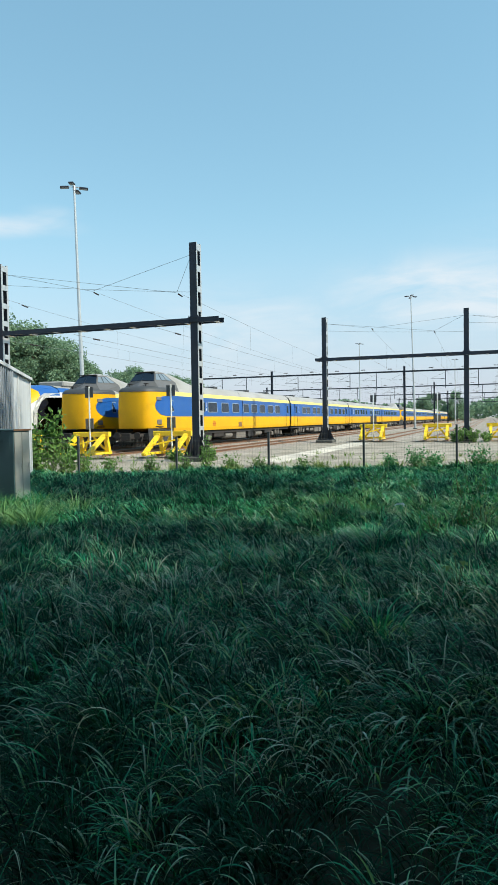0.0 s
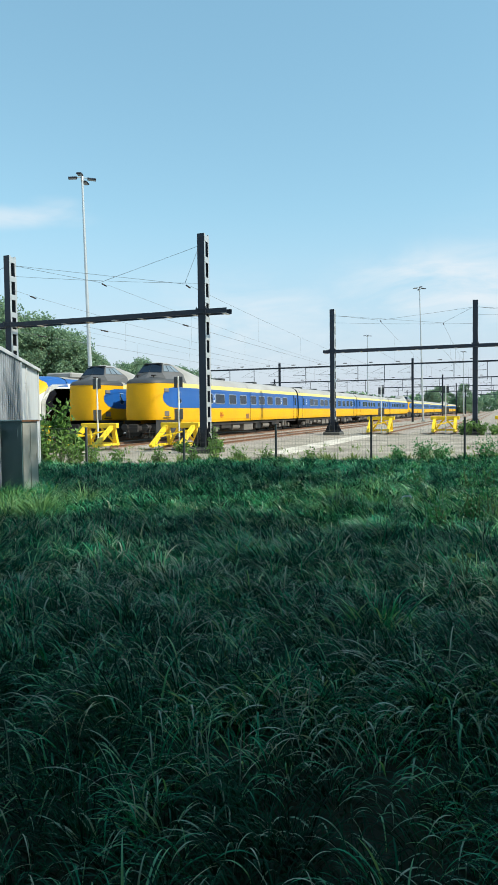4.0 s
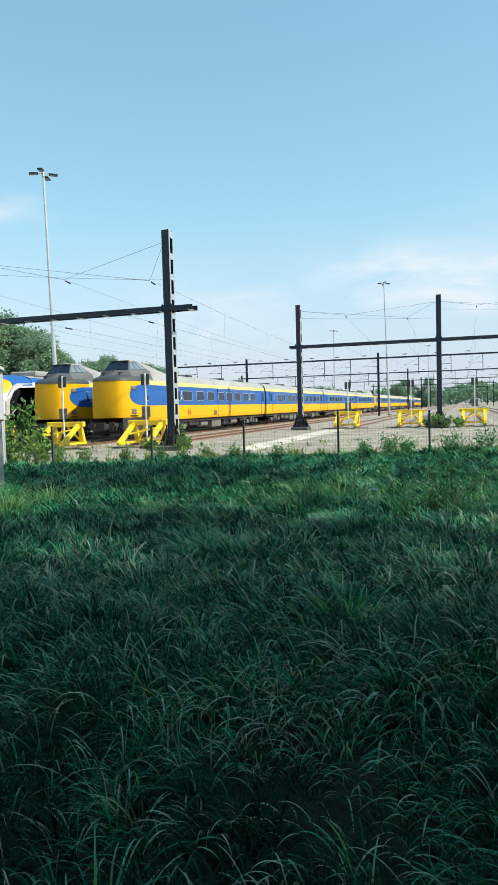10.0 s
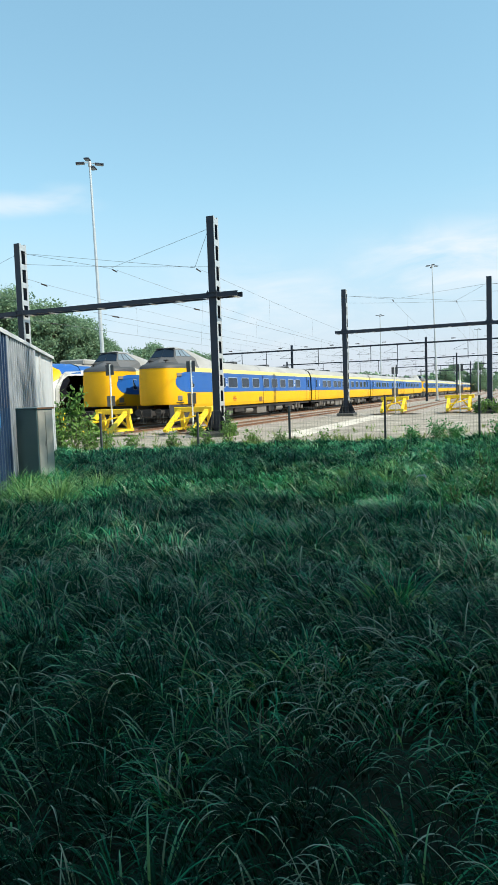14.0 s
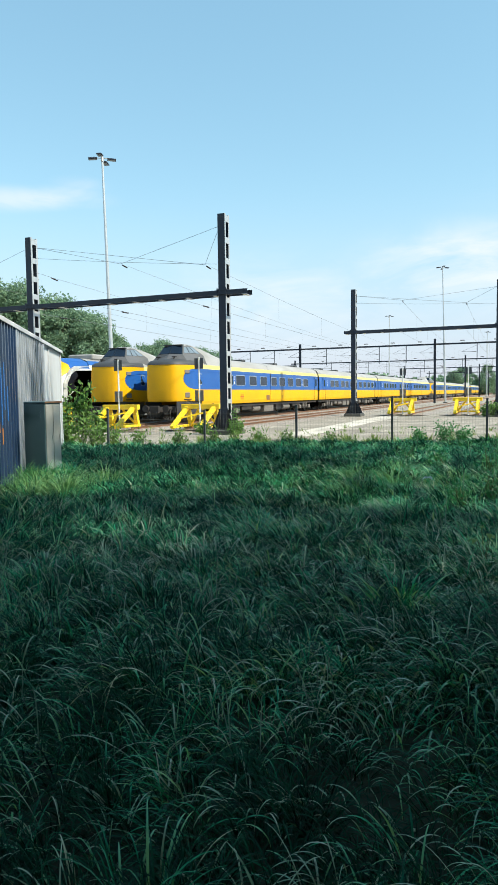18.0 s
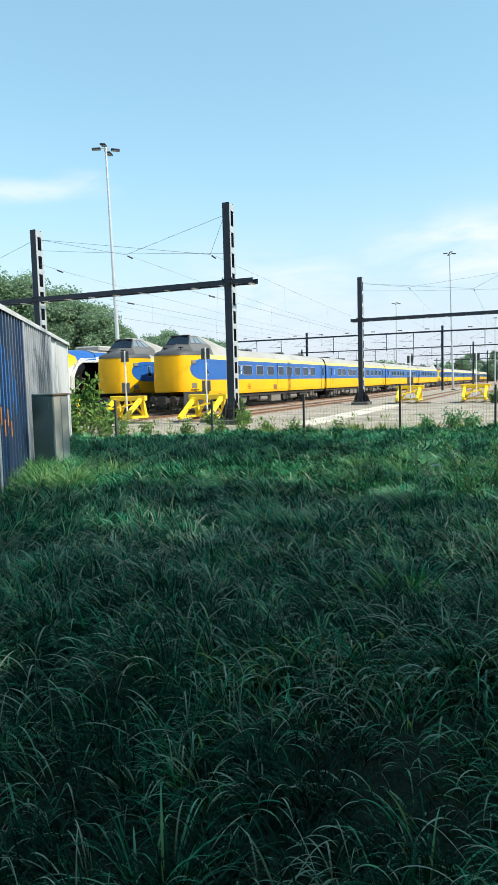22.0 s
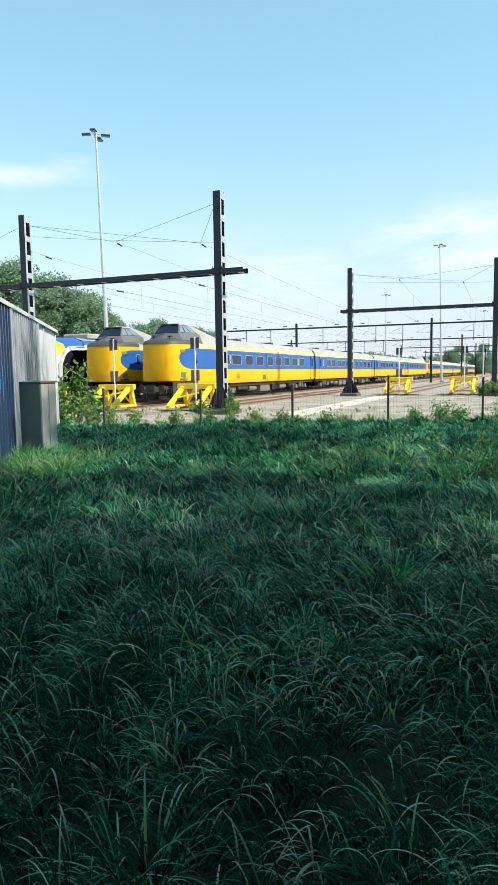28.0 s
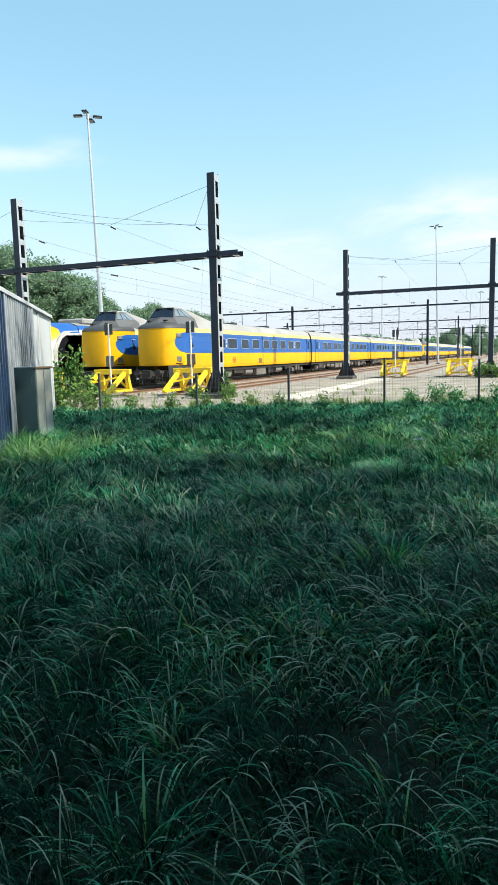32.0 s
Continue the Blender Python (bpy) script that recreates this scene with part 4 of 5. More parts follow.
                    break
            else:
                x = 1.40
            k = 1.0 if z < 2.02 else 1 - 0.005 * (z - 2.02) / 0.78 if z < 2.8 else 0.995 - 0.023 * (z - 2.8) / 0.56
            return s * (x * k + 0.010)
        n = 14
        rows = []
        for i in range(len(pts)):
            y, z = pts[i]
            rows.append([bm.verts.new((skinx(y + (cy - y) * j / n, z), y + (cy - y) * j / n, z)) for j in range(n + 1)])
        for a, b in zip(rows, rows[1:]):
            for i in range(n):
                try:
                    bm.faces.new((a[i], a[i + 1], b[i + 1], b[i]))
                except ValueError:
                    pass
        bmesh.ops.remove_doubles(bm, verts=bm.verts, dist=0.002)
        bmesh.ops.recalc_face_normals(bm, faces=bm.faces)
        part("band_end", bm, BLUE, t, "rounded blue end of the window band")
    # lamps, steps, coupler
    for s in (-1, 1):
        for z in (2.98, 1.66):
            bm = bmesh.new()
            box(bm, -0.17, 0.17, -0.02, 0.02, z - 0.10, z + 0.10 + (0.08 if z < 2 else 0), 0.02, pose(s * 1.235, 1.12, 0, 0, 0, s * 65))
            part("headlight", bm, BOXGREY, t, "grey rectangular headlight")
        bm = bmesh.new()
        box(bm, -0.26, 0.26, -0.02, 0.02, 1.44, 1.49, 0.008, pose(s * 1.24, 1.12, 0, 0, 0, s * 65))
        part("foot_rail", bm, UNDER, t)
    bm = bmesh.new()
    box(bm, -0.9, 0.9, 0.35, 1.6, 0.75, 1.10, 0.03)
    box(bm, -0.16, 0.16, -0.35, 0.6, 0.78, 1.05, 0.03)
    box(bm, -0.28, 0.28, -0.42, -0.27, 0.72, 1.14, 0.03)
    for x in (-0.62, 0.62):
        rod(bm, (x, -0.2, 0.98), (x, 0.5, 0.98), 0.09, n=10)
        rod(bm, (x, -0.28, 0.98), (x, -0.2, 0.98), 0.19, n=12)
    part("coupler", bm, UNDER, t, "dark automatic coupler")
    for x in (-0.5, -0.35, 0.35, 0.5, 0.75):
        wire("brake_hose", [(x, 0.1, 0.95), (x * 1.05, -0.1, 0.7), (x * 1.1, -0.12, 0.5), (x * 1.05, 0.1, 0.38), (x, 0.3, 0.5)], 0.028, t, UNDER)
    for s in (-1, 1):
        bm = bmesh.new()
        v = [(0.98, 0.30), (1.27, 0.9), (1.345, 2.2), (1.345, 2.75)]
        lo = [bm.verts.new((s * x * 0.95, y + 0.15, 0.42 + (0.25 if k == 3 else 0))) for k, (x, y) in enumerate(v)]
        hi = [bm.verts.new((s * x, y, 1.35 if k < 2 else 1.30)) for k, (x, y) in enumerate(v)]
        for k in range(3):
            bm.faces.new((lo[k], lo[k + 1], hi[k + 1], hi[k]))
        bmesh.ops.solidify(bm, geom=bm.faces, thickness=0.03)
        bmesh.ops.recalc_face_normals(bm, faces=bm.faces)
        part("snow_plough", bm, CABGREY, t, "dark grey plough skirt")


HEAD_W = [(2.15, 2.6), (6.45, 7.05), (7.45, 9.05), (9.75, 11.1), (11.75, 13.1), (13.95, 15.15), (15.7, 17.05), (17.65, 19.0), (19.65, 21.05), (21.6, 22.95)]


def class_number(parent, y, z=2.62, x=1.409):
    """The white class number beside a door, with a smaller bar below it."""
    cu = bpy.data.curves.new("class_number", "FONT")
    cu.body, cu.size, cu.extrude, cu.align_x = "2", 0.36, 0.003, "CENTER"
    ob = bpy.data.objects.new("class_number", cu)
    me = bpy.data.meshes.new_from_object(ob)
    bpy.data.objects.remove(ob)
    me.transform(Matrix.Translation((x, y, z)) @ Matrix(((0, 0, 1, 0), (1, 0, 0, 0), (0, 1, 0, 0), (0, 0, 0, 1))))
    me.materials.clear()
    me.materials.append(WHITE)
    part("class_number", me, None, parent, "white class number")
    bm = bmesh.new()
    box(bm, x - 0.004, x + 0.004, y - 0.07, y + 0.07, z - 0.26, z - 0.1)
    part("class_sign", bm, WHITE, parent, "small white pictogram panel")


def head_carriage(x, y, turned=False, label="yellow and blue intercity head carriage with a raised grey cab"):
    t = thing("train_head_carriage", pose(x, y, 0), label, "train carriage", "intercity carriages")
    nose(t)
    coach_body(t, 2.6, 26.0, HEAD_W, [25.25], 10)
    emblem(t, 8.5, 1.55)
    bm = bmesh.new()
    box(bm, 1.405, 1.415, 12.95, 13.6, 1.28, 1.62, 0.004)
    part("side_hatch", bm, HATCH, t, "brown side hatch")
    for s in (-1, 1):
        bm = bmesh.new()
        box(bm, s * 1.405 - 0.008, s * 1.405 + 0.008, 13.82, 13.86, 1.16, 3.16)
        part("body_joint", bm, UNDER, t)
    for y in (7.25, 21.3):
        class_number(t, y)
    return t


def middle_carriage(x, y):
    t = thing("train_carriage", pose(x, y, 0), "yellow and blue intercity carriage with a grey roof", "train carriage", "intercity carriages")
    coach_body(t, 0.0, 26.1, middle_windows(0), [1.6, 24.6], 21)
    class_number(t, 2.6)
    class_number(t, 23.6)
    return t


head = head_carriage(-18.32, 31.9)
mid = middle_carriage(-18.32, 58.3)
copy_thing(mid, pose(-18.32, 84.85, 0))
copy_thing(head, pose(-18.32, 137.4, 0, 0, 0, 180))
copy_thing(head, pose(-18.32, 138.6, 0))
copy_thing(mid, pose(-18.32, 165.0, 0))
copy_thing(mid, pose(-18.32, 191.5, 0))
copy_thing(head, pose(-18.32, 244.2, 0, 0, 0, 180))
copy_thing(head, pose(-18.32, 245.4, 0))
copy_thing(mid, pose(-18.32, 271.8, 0))
copy_thing(mid, pose(-18.32, 298.3, 0))
copy_thing(head, pose(-22.30, 32.3, 0))
copy_thing(mid, pose(-22.30, 58.7, 0))
copy_thing(mid, pose(-22.30, 85.2, 0))


# ---------------------------------------------------------------- white and blue local train
def sprinter(x, y):
    t = thing("local_train", pose(x, y, 0), "white, blue and yellow local train with a black window band", "train carriage")
    # nose sections: y, half width, floor, roof
    secs = [(0.0, 0.75, 1.2, 2.35), (0.25, 1.05, 1.05, 2.95), (0.7, 1.25, 1.0, 3.45), (1.4, 1.36, 0.98, 3.85), (2.3, 1.4, 0.98, 4.05), (3.2, 1.4, 0.98, 4.08)]

    def ring(y, w, z0, z1):
        zs = z0 + (z1 - z0) * 0.78
        half = [(w * 0.92, z0), (w, z0 + 0.35), (w, zs), (w * 0.86, zs + (z1 - zs) * 0.6), (w * 0.5, z1 - (z1 - zs) * 0.08), (0, z1)]
        return half + [(-a, b) for a, b in half[:-1]][::-1]
    for name, material, zone, label in (("nose_cap", YELLOW, 1, "yellow cap of the nose"), ("nose_shell", WHITE, 0, "white sloping nose"), ("nose_roof", BLUE, 2, "blue roof edge behind the nose")):
        bm = bmesh.new()
        rows = [[bm.verts.new((a, yy, b)) for a, b in ring(yy, w, z0, z1)] for yy, w, z0, z1 in secs]
        for k, (a, b) in enumerate(zip(rows, rows[1:])):
            for i in range(len(a) - 1):
                if (0 if not 3 <= i + 1 <= 8 else 1 if k < 3 else 2) == zone:
                    bm.faces.new((a[i], a[i + 1], b[i + 1], b[i]))
        if zone == 0:
            bm.faces.new(rows[0])
        bmesh.ops.delete(bm, geom=[v for v in bm.verts if not v.link_faces], context="VERTS")
        bmesh.ops.recalc_face_normals(bm, faces=bm.faces)
        part(name, bm, material, t, label, smooth=True)

    def panel(name, pts, material, proud, label=""):
        for s in (-1, 1):
            bm = bmesh.new()
            f = bm.faces.new([bm.verts.new((s * (1.405 + proud - max(0, 1.2 - py) * 0.16 - max(0, pz - 3.35) * 0.42), py, pz)) for py, pz in pts])
            bmesh.ops.solidify(bm, geom=[f], thickness=-0.012 * s)
            bmesh.ops.recalc_face_normals(bm, faces=bm.faces)
            part(name, bm, material, t, label)
    panel("white_sweep", [(0.70, 1.5), (0.72, 2.5), (1.15, 3.28), (1.7, 3.5), (3.4, 3.55), (3.4, 3.28), (1.8, 3.24), (1.35, 3.02), (1.0, 2.45), (0.95, 1.5)], WHITE, 0.012, "white frame round the black side")
    panel("cab_side_glass", [(0.96, 1.3), (1.01, 2.45), (1.36, 3.01), (1.81, 3.23), (3.39, 3.27), (3.39, 1.1), (1.2, 1.1)], BLACKGLOSS, 0.012, "black cab side panel")
    panel("blue_flash", [(1.57, 2.50), (1.9, 1.95), (3.38, 1.75), (3.38, 2.86), (2.25, 2.78)], BLUE, 0.028, "blue flash on the black side")
    panel("white_wedge", [(1.53, 2.53), (2.12, 3.06), (3.38, 3.2), (3.38, 2.92), (2.25, 2.84)], WHITE, 0.044, "white wedge above the blue flash")
    panel("white_line", [(1.0, 1.66), (1.0, 1.75), (1.62, 2.16), (1.66, 2.09)], WHITE, 0.044, "thin white diagonal line")
    part("body_side", sweep(slab([(1.38, 0.98), (1.402, 1.3), (1.402, 3.3)], 0.03), 3.2, 60, closed=True), BLUE, t, "blue side")
    part("body_side", sweep(slab([(-1.402, 3.3), (-1.402, 1.3), (-1.38, 0.98)], 0.03), 3.2, 60, closed=True), BLUE, t, "blue side")
    part("eaves_band", sweep(slab([(1.402, 3.3), (1.36, 3.6)], 0.03), 3.2, 60, closed=True), WHITE, t, "white band")
    part("eaves_band", sweep(slab([(-1.36, 3.6), (-1.402, 3.3)], 0.03), 3.2, 60, closed=True), WHITE, t, "white band")
    part("cove", sweep([(1.36, 3.6), (1.18, 3.88)], 3.2, 60), BLUE, t, "blue roof edge")
    part("cove", sweep([(-1.36, 3.6), (-1.18, 3.88)], 3.2, 60), BLUE, t, "blue roof edge")
    part("roof", sweep([(1.18, 3.88), (0.7, 4.04), (0, 4.08), (-0.7, 4.04), (-1.18, 3.88)], 3.2, 60), ROOF, t, "grey roof", smooth=True)
    for k in range(4):
        bm = bmesh.new()
        box(bm, -0.95, 0.95, 4.2 + k * 4.2, 7.6 + k * 4.2, 4.0, 4.36, 0.08)
        part("roof_unit", bm, ROOF, t, "grey roof equipment box")
    for k in range(9):
        pane(t, 5.0 + k * 2.1, 6.6 + k * 2.1, 2.1, 3.0)
    bogie(t, 4.8)
    underside(t, 0.8, 40, 33)
    bm = bmesh.new()
    box(bm, -0.15, 0.15, -0.55, 0.6, 0.75, 1.02, 0.03)
    part("coupler", bm, UNDER, t)


sprinter(-26.2, 31.7)
# ---------------------------------------------------------------- shed and cabinet
def shed():
    """A small clad building beside the meadow; its long wall runs almost away from the standpoint."""
    far, near = Vector((-6.39, 19.97, 0)), Vector((-3.92, 7.47, 0))
    length = (far - near).length
    d = (far - near).normalized()
    ang = math.atan2(d.y, d.x)
    x, y = fld(near.x, near.y)
    rot = math.degrees(ang) + math.degrees(TRACK_AZ)
    t = thing("shed", pose(x, y, 0, 0, 0, rot), "grey corrugated steel shed, near sheets dark blue for shade, with pale end panels", "shed", kind="structure")
    H = 3.01

    def clad(u0, u1, z0, z1, pitch, depth, face=0.0):
        bm = bmesh.new()
        n = max(2, int(round((u1 - u0) / pitch)))
        prof = []
        for i in range(n):
            u = u0 + (u1 - u0) * i / n
            w = (u1 - u0) / n
            prof += [(u, 0), (u + w * 0.48, 0), (u + w * 0.60, -depth), (u + w * 0.88, -depth)]
        prof.append((u1, 0))
        lo = [bm.verts.new((u, face + v, z0)) for u, v in prof]
        hi = [bm.verts.new((u, face + v, z1)) for u, v in prof]
        for i in range(len(prof) - 1):
            bm.faces.new((lo[i], lo[i + 1], hi[i + 1], hi[i]))
        bmesh.ops.recalc_face_normals(bm, faces=bm.faces)
        return bm
    joints = [0.0, 2.6, 5.2, 8.83]
    for a, b in zip(joints, joints[1:]):
        # the near sheets get their shade as dark blue colour
        navy = b < 6
        part("cladding_sheet", clad(a + 0.03, b - 0.03, 0.05, H, 0.255, 0.15), SHEDSHADE if navy else SHEDBLUE, t, "ribbed steel sheet with tree shade painted in as dark blue" if navy else "ribbed pale grey-blue steel sheet")
        bm = bmesh.new()
        box(bm, b - 0.06, b + 0.06, -0.16, 0.02, 0.0, H - 0.008, 0.006)
        part("joint_strip", bm, SHEDBLUE, t)
    # sprayed paint on the ribs near the front end
    for k, (z0, z1) in enumerate(((1.5, 2.3), (1.3, 2.45), (1.45, 2.4), (1.25, 2.2), (1.5, 2.3), (1.3, 1.9))):
        u = 2.63 + 0.254 * k + 0.158
        bm = bmesh.new()
        box(bm, u, u + 0.06, -0.156, -0.150, z0, z1)
        part("sprayed_paint", bm, PAINTBLUE, t, "patch of bright blue spray paint")
        if k < 4:
            bm = bmesh.new()
            box(bm, u, u + 0.06, -0.156, -0.150, z0 - 0.32, z0 - 0.05)
            part("sprayed_paint", bm, PAINTORANGE, t, "patch of orange spray paint")
    for a, b in ((8.88, 10.1), (10.15, length)):
        bm = bmesh.new()
        box(bm, a + 0.02, b - 0.02, -0.09, 0.03, 0.05, H - 0.008, 0.006)
        part("end_panel", bm, SHEDPALE, t, "flat pale grey wall panel")
        bm = bmesh.new()
        box(bm, b - 0.05, b + 0.05, -0.125, 0.03, 0.0, H - 0.008, 0.008)
        part("corner_strip", bm, SHEDPALE, t)
    bm = bmesh.new()
    box(bm, 0, length, 0.03, 0.12, 0.0, H - 0.05)
    box(bm, 0, length, 4.0, 4.1, 0.0, H - 0.05)
    box(bm, 0, 0.1, 0.12, 4.0, 0.0, H - 0.05)
    box(bm, length - 0.1, length, 0.12, 4.0, 0.0, H - 0.05)
    part("inner_wall", bm, SHEDPALE, t)
    bm = bmesh.new()
    box(bm, -0.06, length + 0.06, -0.163, 4.16, H - 0.005, H + 0.05, 0.01)
    part("roof", bm, SHEDBLUE, t, "flat sheet roof")
    bm = bmesh.new()
    box(bm, -0.07, length + 0.07, -0.175, -0.163, H - 0.02, H + 0.065, 0.004)
    part("roof_trim", bm, SHEDPALE, t, "pale edge trim")


shed()


def cabinet():
    x, y = fld(-4.97, 13.26)
    t = thing("electrical_cabinet", pose(x, y, 0, 0, 0, math.degrees(TRACK_AZ) - 20), "dark grey-green metal cabinet in the grass beside the shed", "cabinet")
    w, d, h = 0.55, 0.50, 1.62
    bm = bmesh.new()
    box(bm, 0, w, 0, d, 0.0, 0.22, 0.01)
    part("plinth", bm, CONCRETE, t)
    bm = bmesh.new()
    box(bm, 0.005, w - 0.005, 0.005, d - 0.005, 0.22, h - 0.03, 0.012)
    part("body", bm, CABGREEN, t, "dark grey-green body")
    bm = bmesh.new()
    box(bm, -0.02, w + 0.02, -0.02, d + 0.02, h - 0.035, h, 0.01)
    part("lid", bm, CABGREEN, t)
    bm = bmesh.new()
    box(bm, w + 0.02, w + 0.026, -0.015, d + 0.015, h - 0.034, h - 0.002)
    part("lid_edge", bm, HATCH, t, "brown strip along the edge of the lid")
    for a, b in ((0.02, 0.235), (0.245, 0.46)):
        bm = bmesh.new()
        box(bm, w - 0.004, w + 0.012, a, b, 0.26, h - 0.06, 0.005)
        p = part("door", bm, CABSUNSIDE, t, "worn metal door with the sun on it painted in as a pale tone")
        bm = bmesh.new()
        box(bm, w + 0.012, w + 0.024, b - 0.045, b - 0.028, 0.86, 0.96, 0.004)
        part("handle", bm, GALV, p)
    bm = bmesh.new()
    for k in range(5):
        box(bm, 0.1, w - 0.1, -0.002, 0.012, 1.3 + k * 0.03, 1.312 + k * 0.03)
    part("vent_slats", bm, CABGREEN, t)


cabinet()


# ---------------------------------------------------------------- fence
def fence():
    t = thing("mesh_fence", pose(0, 0, 0), "low wire mesh fence on dark steel posts, overgrown with weeds", "fence")
    spots = [(-8.2, 1.35), (-5.2, 1.28), (-2.12, 1.22), (0.78, 1.33), (3.78, 1.57), (6.72, 1.47), (9.7, 1.5), (12.7, 1.5), (15.7, 1.5)]
    for a, h in spots:
        x, y = fld(a, FIELD_EDGE)
        bm = bmesh.new()
        box(bm, x - 0.032, x + 0.032, y - 0.032, y + 0.032, 0, h, 0.006)
        p = part("fence_post", bm, SIGNDARK, t, "dark steel post")
        bm = bmesh.new()
        box(bm, x - 0.04, x + 0.04, y - 0.04, y + 0.04, h, h + 0.02, 0.006)
        part("post_cap", bm, SIGNDARK, p)
    for (a, ha), (b, hb) in zip(spots, spots[1:]):
        bm = bmesh.new()
        n = 34
        for i in range(n + 1):
            f = i / n
            x, y = fld(a + (b - a) * f, FIELD_EDGE + 0.045)
            rod(bm, (x, y, 0.08), (x, y, min(ha + (hb - ha) * f - 0.06, 1.32)), 0.0022, n=3, caps=False)
        for k in range(8):
            z = 0.12 + k * 0.165
            x0, y0 = fld(a, FIELD_EDGE + 0.04)
            x1, y1 = fld(b, FIELD_EDGE + 0.04)
            rod(bm, (x0, y0, z), (x1, y1, z), 0.0022, n=3, caps=False)
        part("mesh_panel", bm, MESHWIRE, t, "thin grey wire mesh")


fence()
# ---------------------------------------------------------------- plants
def leaf_mesh(name, pos, size, rng, material, aspect=0.6, droop=0.0, bent=True):
    """Many small leaves as one mesh: each a folded diamond of four triangles, turned at random."""
    n = len(pos)
    u = rng.normal(size=(n, 3))
    u[:, 2] -= droop
    u /= np.linalg.norm(u, axis=1)[:, None]
    v = np.cross(u, rng.normal(size=(n, 3)))
    v /= np.linalg.norm(v, axis=1)[:, None]
    w = np.cross(u, v)
    s = (np.asarray(size) * rng.uniform(0.6, 1.3, n))[:, None]
    a, b = pos - u * s * 0.5, pos + u * s * 0.5
    m = pos - u * s * 0.06
    c, d = m + v * s * aspect * 0.5 + w * s * 0.1, m - v * s * aspect * 0.5 + w * s * 0.1
    verts = np.stack([a, c, b, d], axis=1).reshape(-1, 3)
    i = np.arange(n)[:, None] * 4
    faces = np.concatenate([i + [0, 1, 2], i + [0, 2, 3]], axis=1).reshape(-1, 3)
    return tri_mesh(name, verts, faces, material)


def tri_mesh(name, verts, faces, material):
    me = bpy.data.meshes.new(name)
    me.vertices.add(len(verts))
    me.vertices.foreach_set("co", np.ascontiguousarray(verts, dtype=np.float32).ravel())
    me.loops.add(faces.size)
    me.loops.foreach_set("vertex_index", np.ascontiguousarray(faces, dtype=np.int32).ravel())
    me.polygons.add(len(faces))
    me.polygons.foreach_set("loop_start", np.arange(len(faces), dtype=np.int32) * 3)
    me.update(calc_edges=True)
    me.materials.append(material)
    return me


def tree(h, r, seed, leaf, count, label, group, trunk_share=0.3):
    rng = np.random.default_rng(seed)
    t = thing("tree", pose(0, 0, 0), label, "tree", group)
    bm = bmesh.new()
    base = Vector((0, 0, -0.05))
    pts = [base]
    for k in range(1, 6):
        pts.append(Vector((rng.normal() * 0.04 * h * 0.3, rng.normal() * 0.04 * h * 0.3, h * 0.8 * k / 5)))
    rad = h * 0.022
    for k in range(5):
        rod(bm, pts[k], pts[k + 1], rad * (1 - k * 0.17), rad * (1 - (k + 1) * 0.17), n=8)
    part("trunk", bm, BARK, t)
    blobs = []
    for k in range(22):
        z = h * (trunk_share + (0.95 - trunk_share) * (k + 0.5) / 22)
        f = (z / h - trunk_share) / (1 - trunk_share)
        reach = r * (0.35 + 0.9 * math.sin(math.pi * min(1, 0.18 + f * 0.80))) * rng.uniform(0.55, 1.0)
        ang = k * 2.4 + rng.uniform(-0.4, 0.4)
        c = Vector((math.cos(ang) * reach * 0.72, math.sin(ang) * reach * 0.72, z))
        blobs.append((c, r * rng.uniform(0.26, 0.46)))
        bm = bmesh.new()
        start = Vector((0, 0, max(h * trunk_share * 0.8, z - reach * 0.5)))
        mid_p = start.lerp(c, 0.55) + Vector((0, 0, 0.12 * reach))
        rod(bm, start, mid_p, rad * 0.35, rad * 0.2, n=5)
        rod(bm, mid_p, c, rad * 0.2, rad * 0.06, n=5)
        part("limb", bm, BARK, t)
    blobs.append((Vector((0, 0, h * 0.9)), r * 0.4))
    per = count // len(blobs)
    pos = []
    for c, br in blobs:
        q = rng.normal(size=(per, 3))
        q /= np.linalg.norm(q, axis=1)[:, None]
        q *= (br * rng.uniform(0.2, 1.0, per) ** 0.5 * rng.normal(1.0, 0.16, per))[:, None] * np.array([1.0, 1.0, 0.78])
        keep = np.sin(q[:, 0] * 5 / br + seed) * np.sin(q[:, 1] * 4 / br) * np.sin(q[:, 2] * 5 / br + 1) < 0.35
        pos.append(q[keep] + np.array(c))
    pos = np.concatenate(pos)
    part("crown", leaf_mesh("crown", pos, leaf, rng, LEAF), None, t, "crown of many small green leaves")
    return t


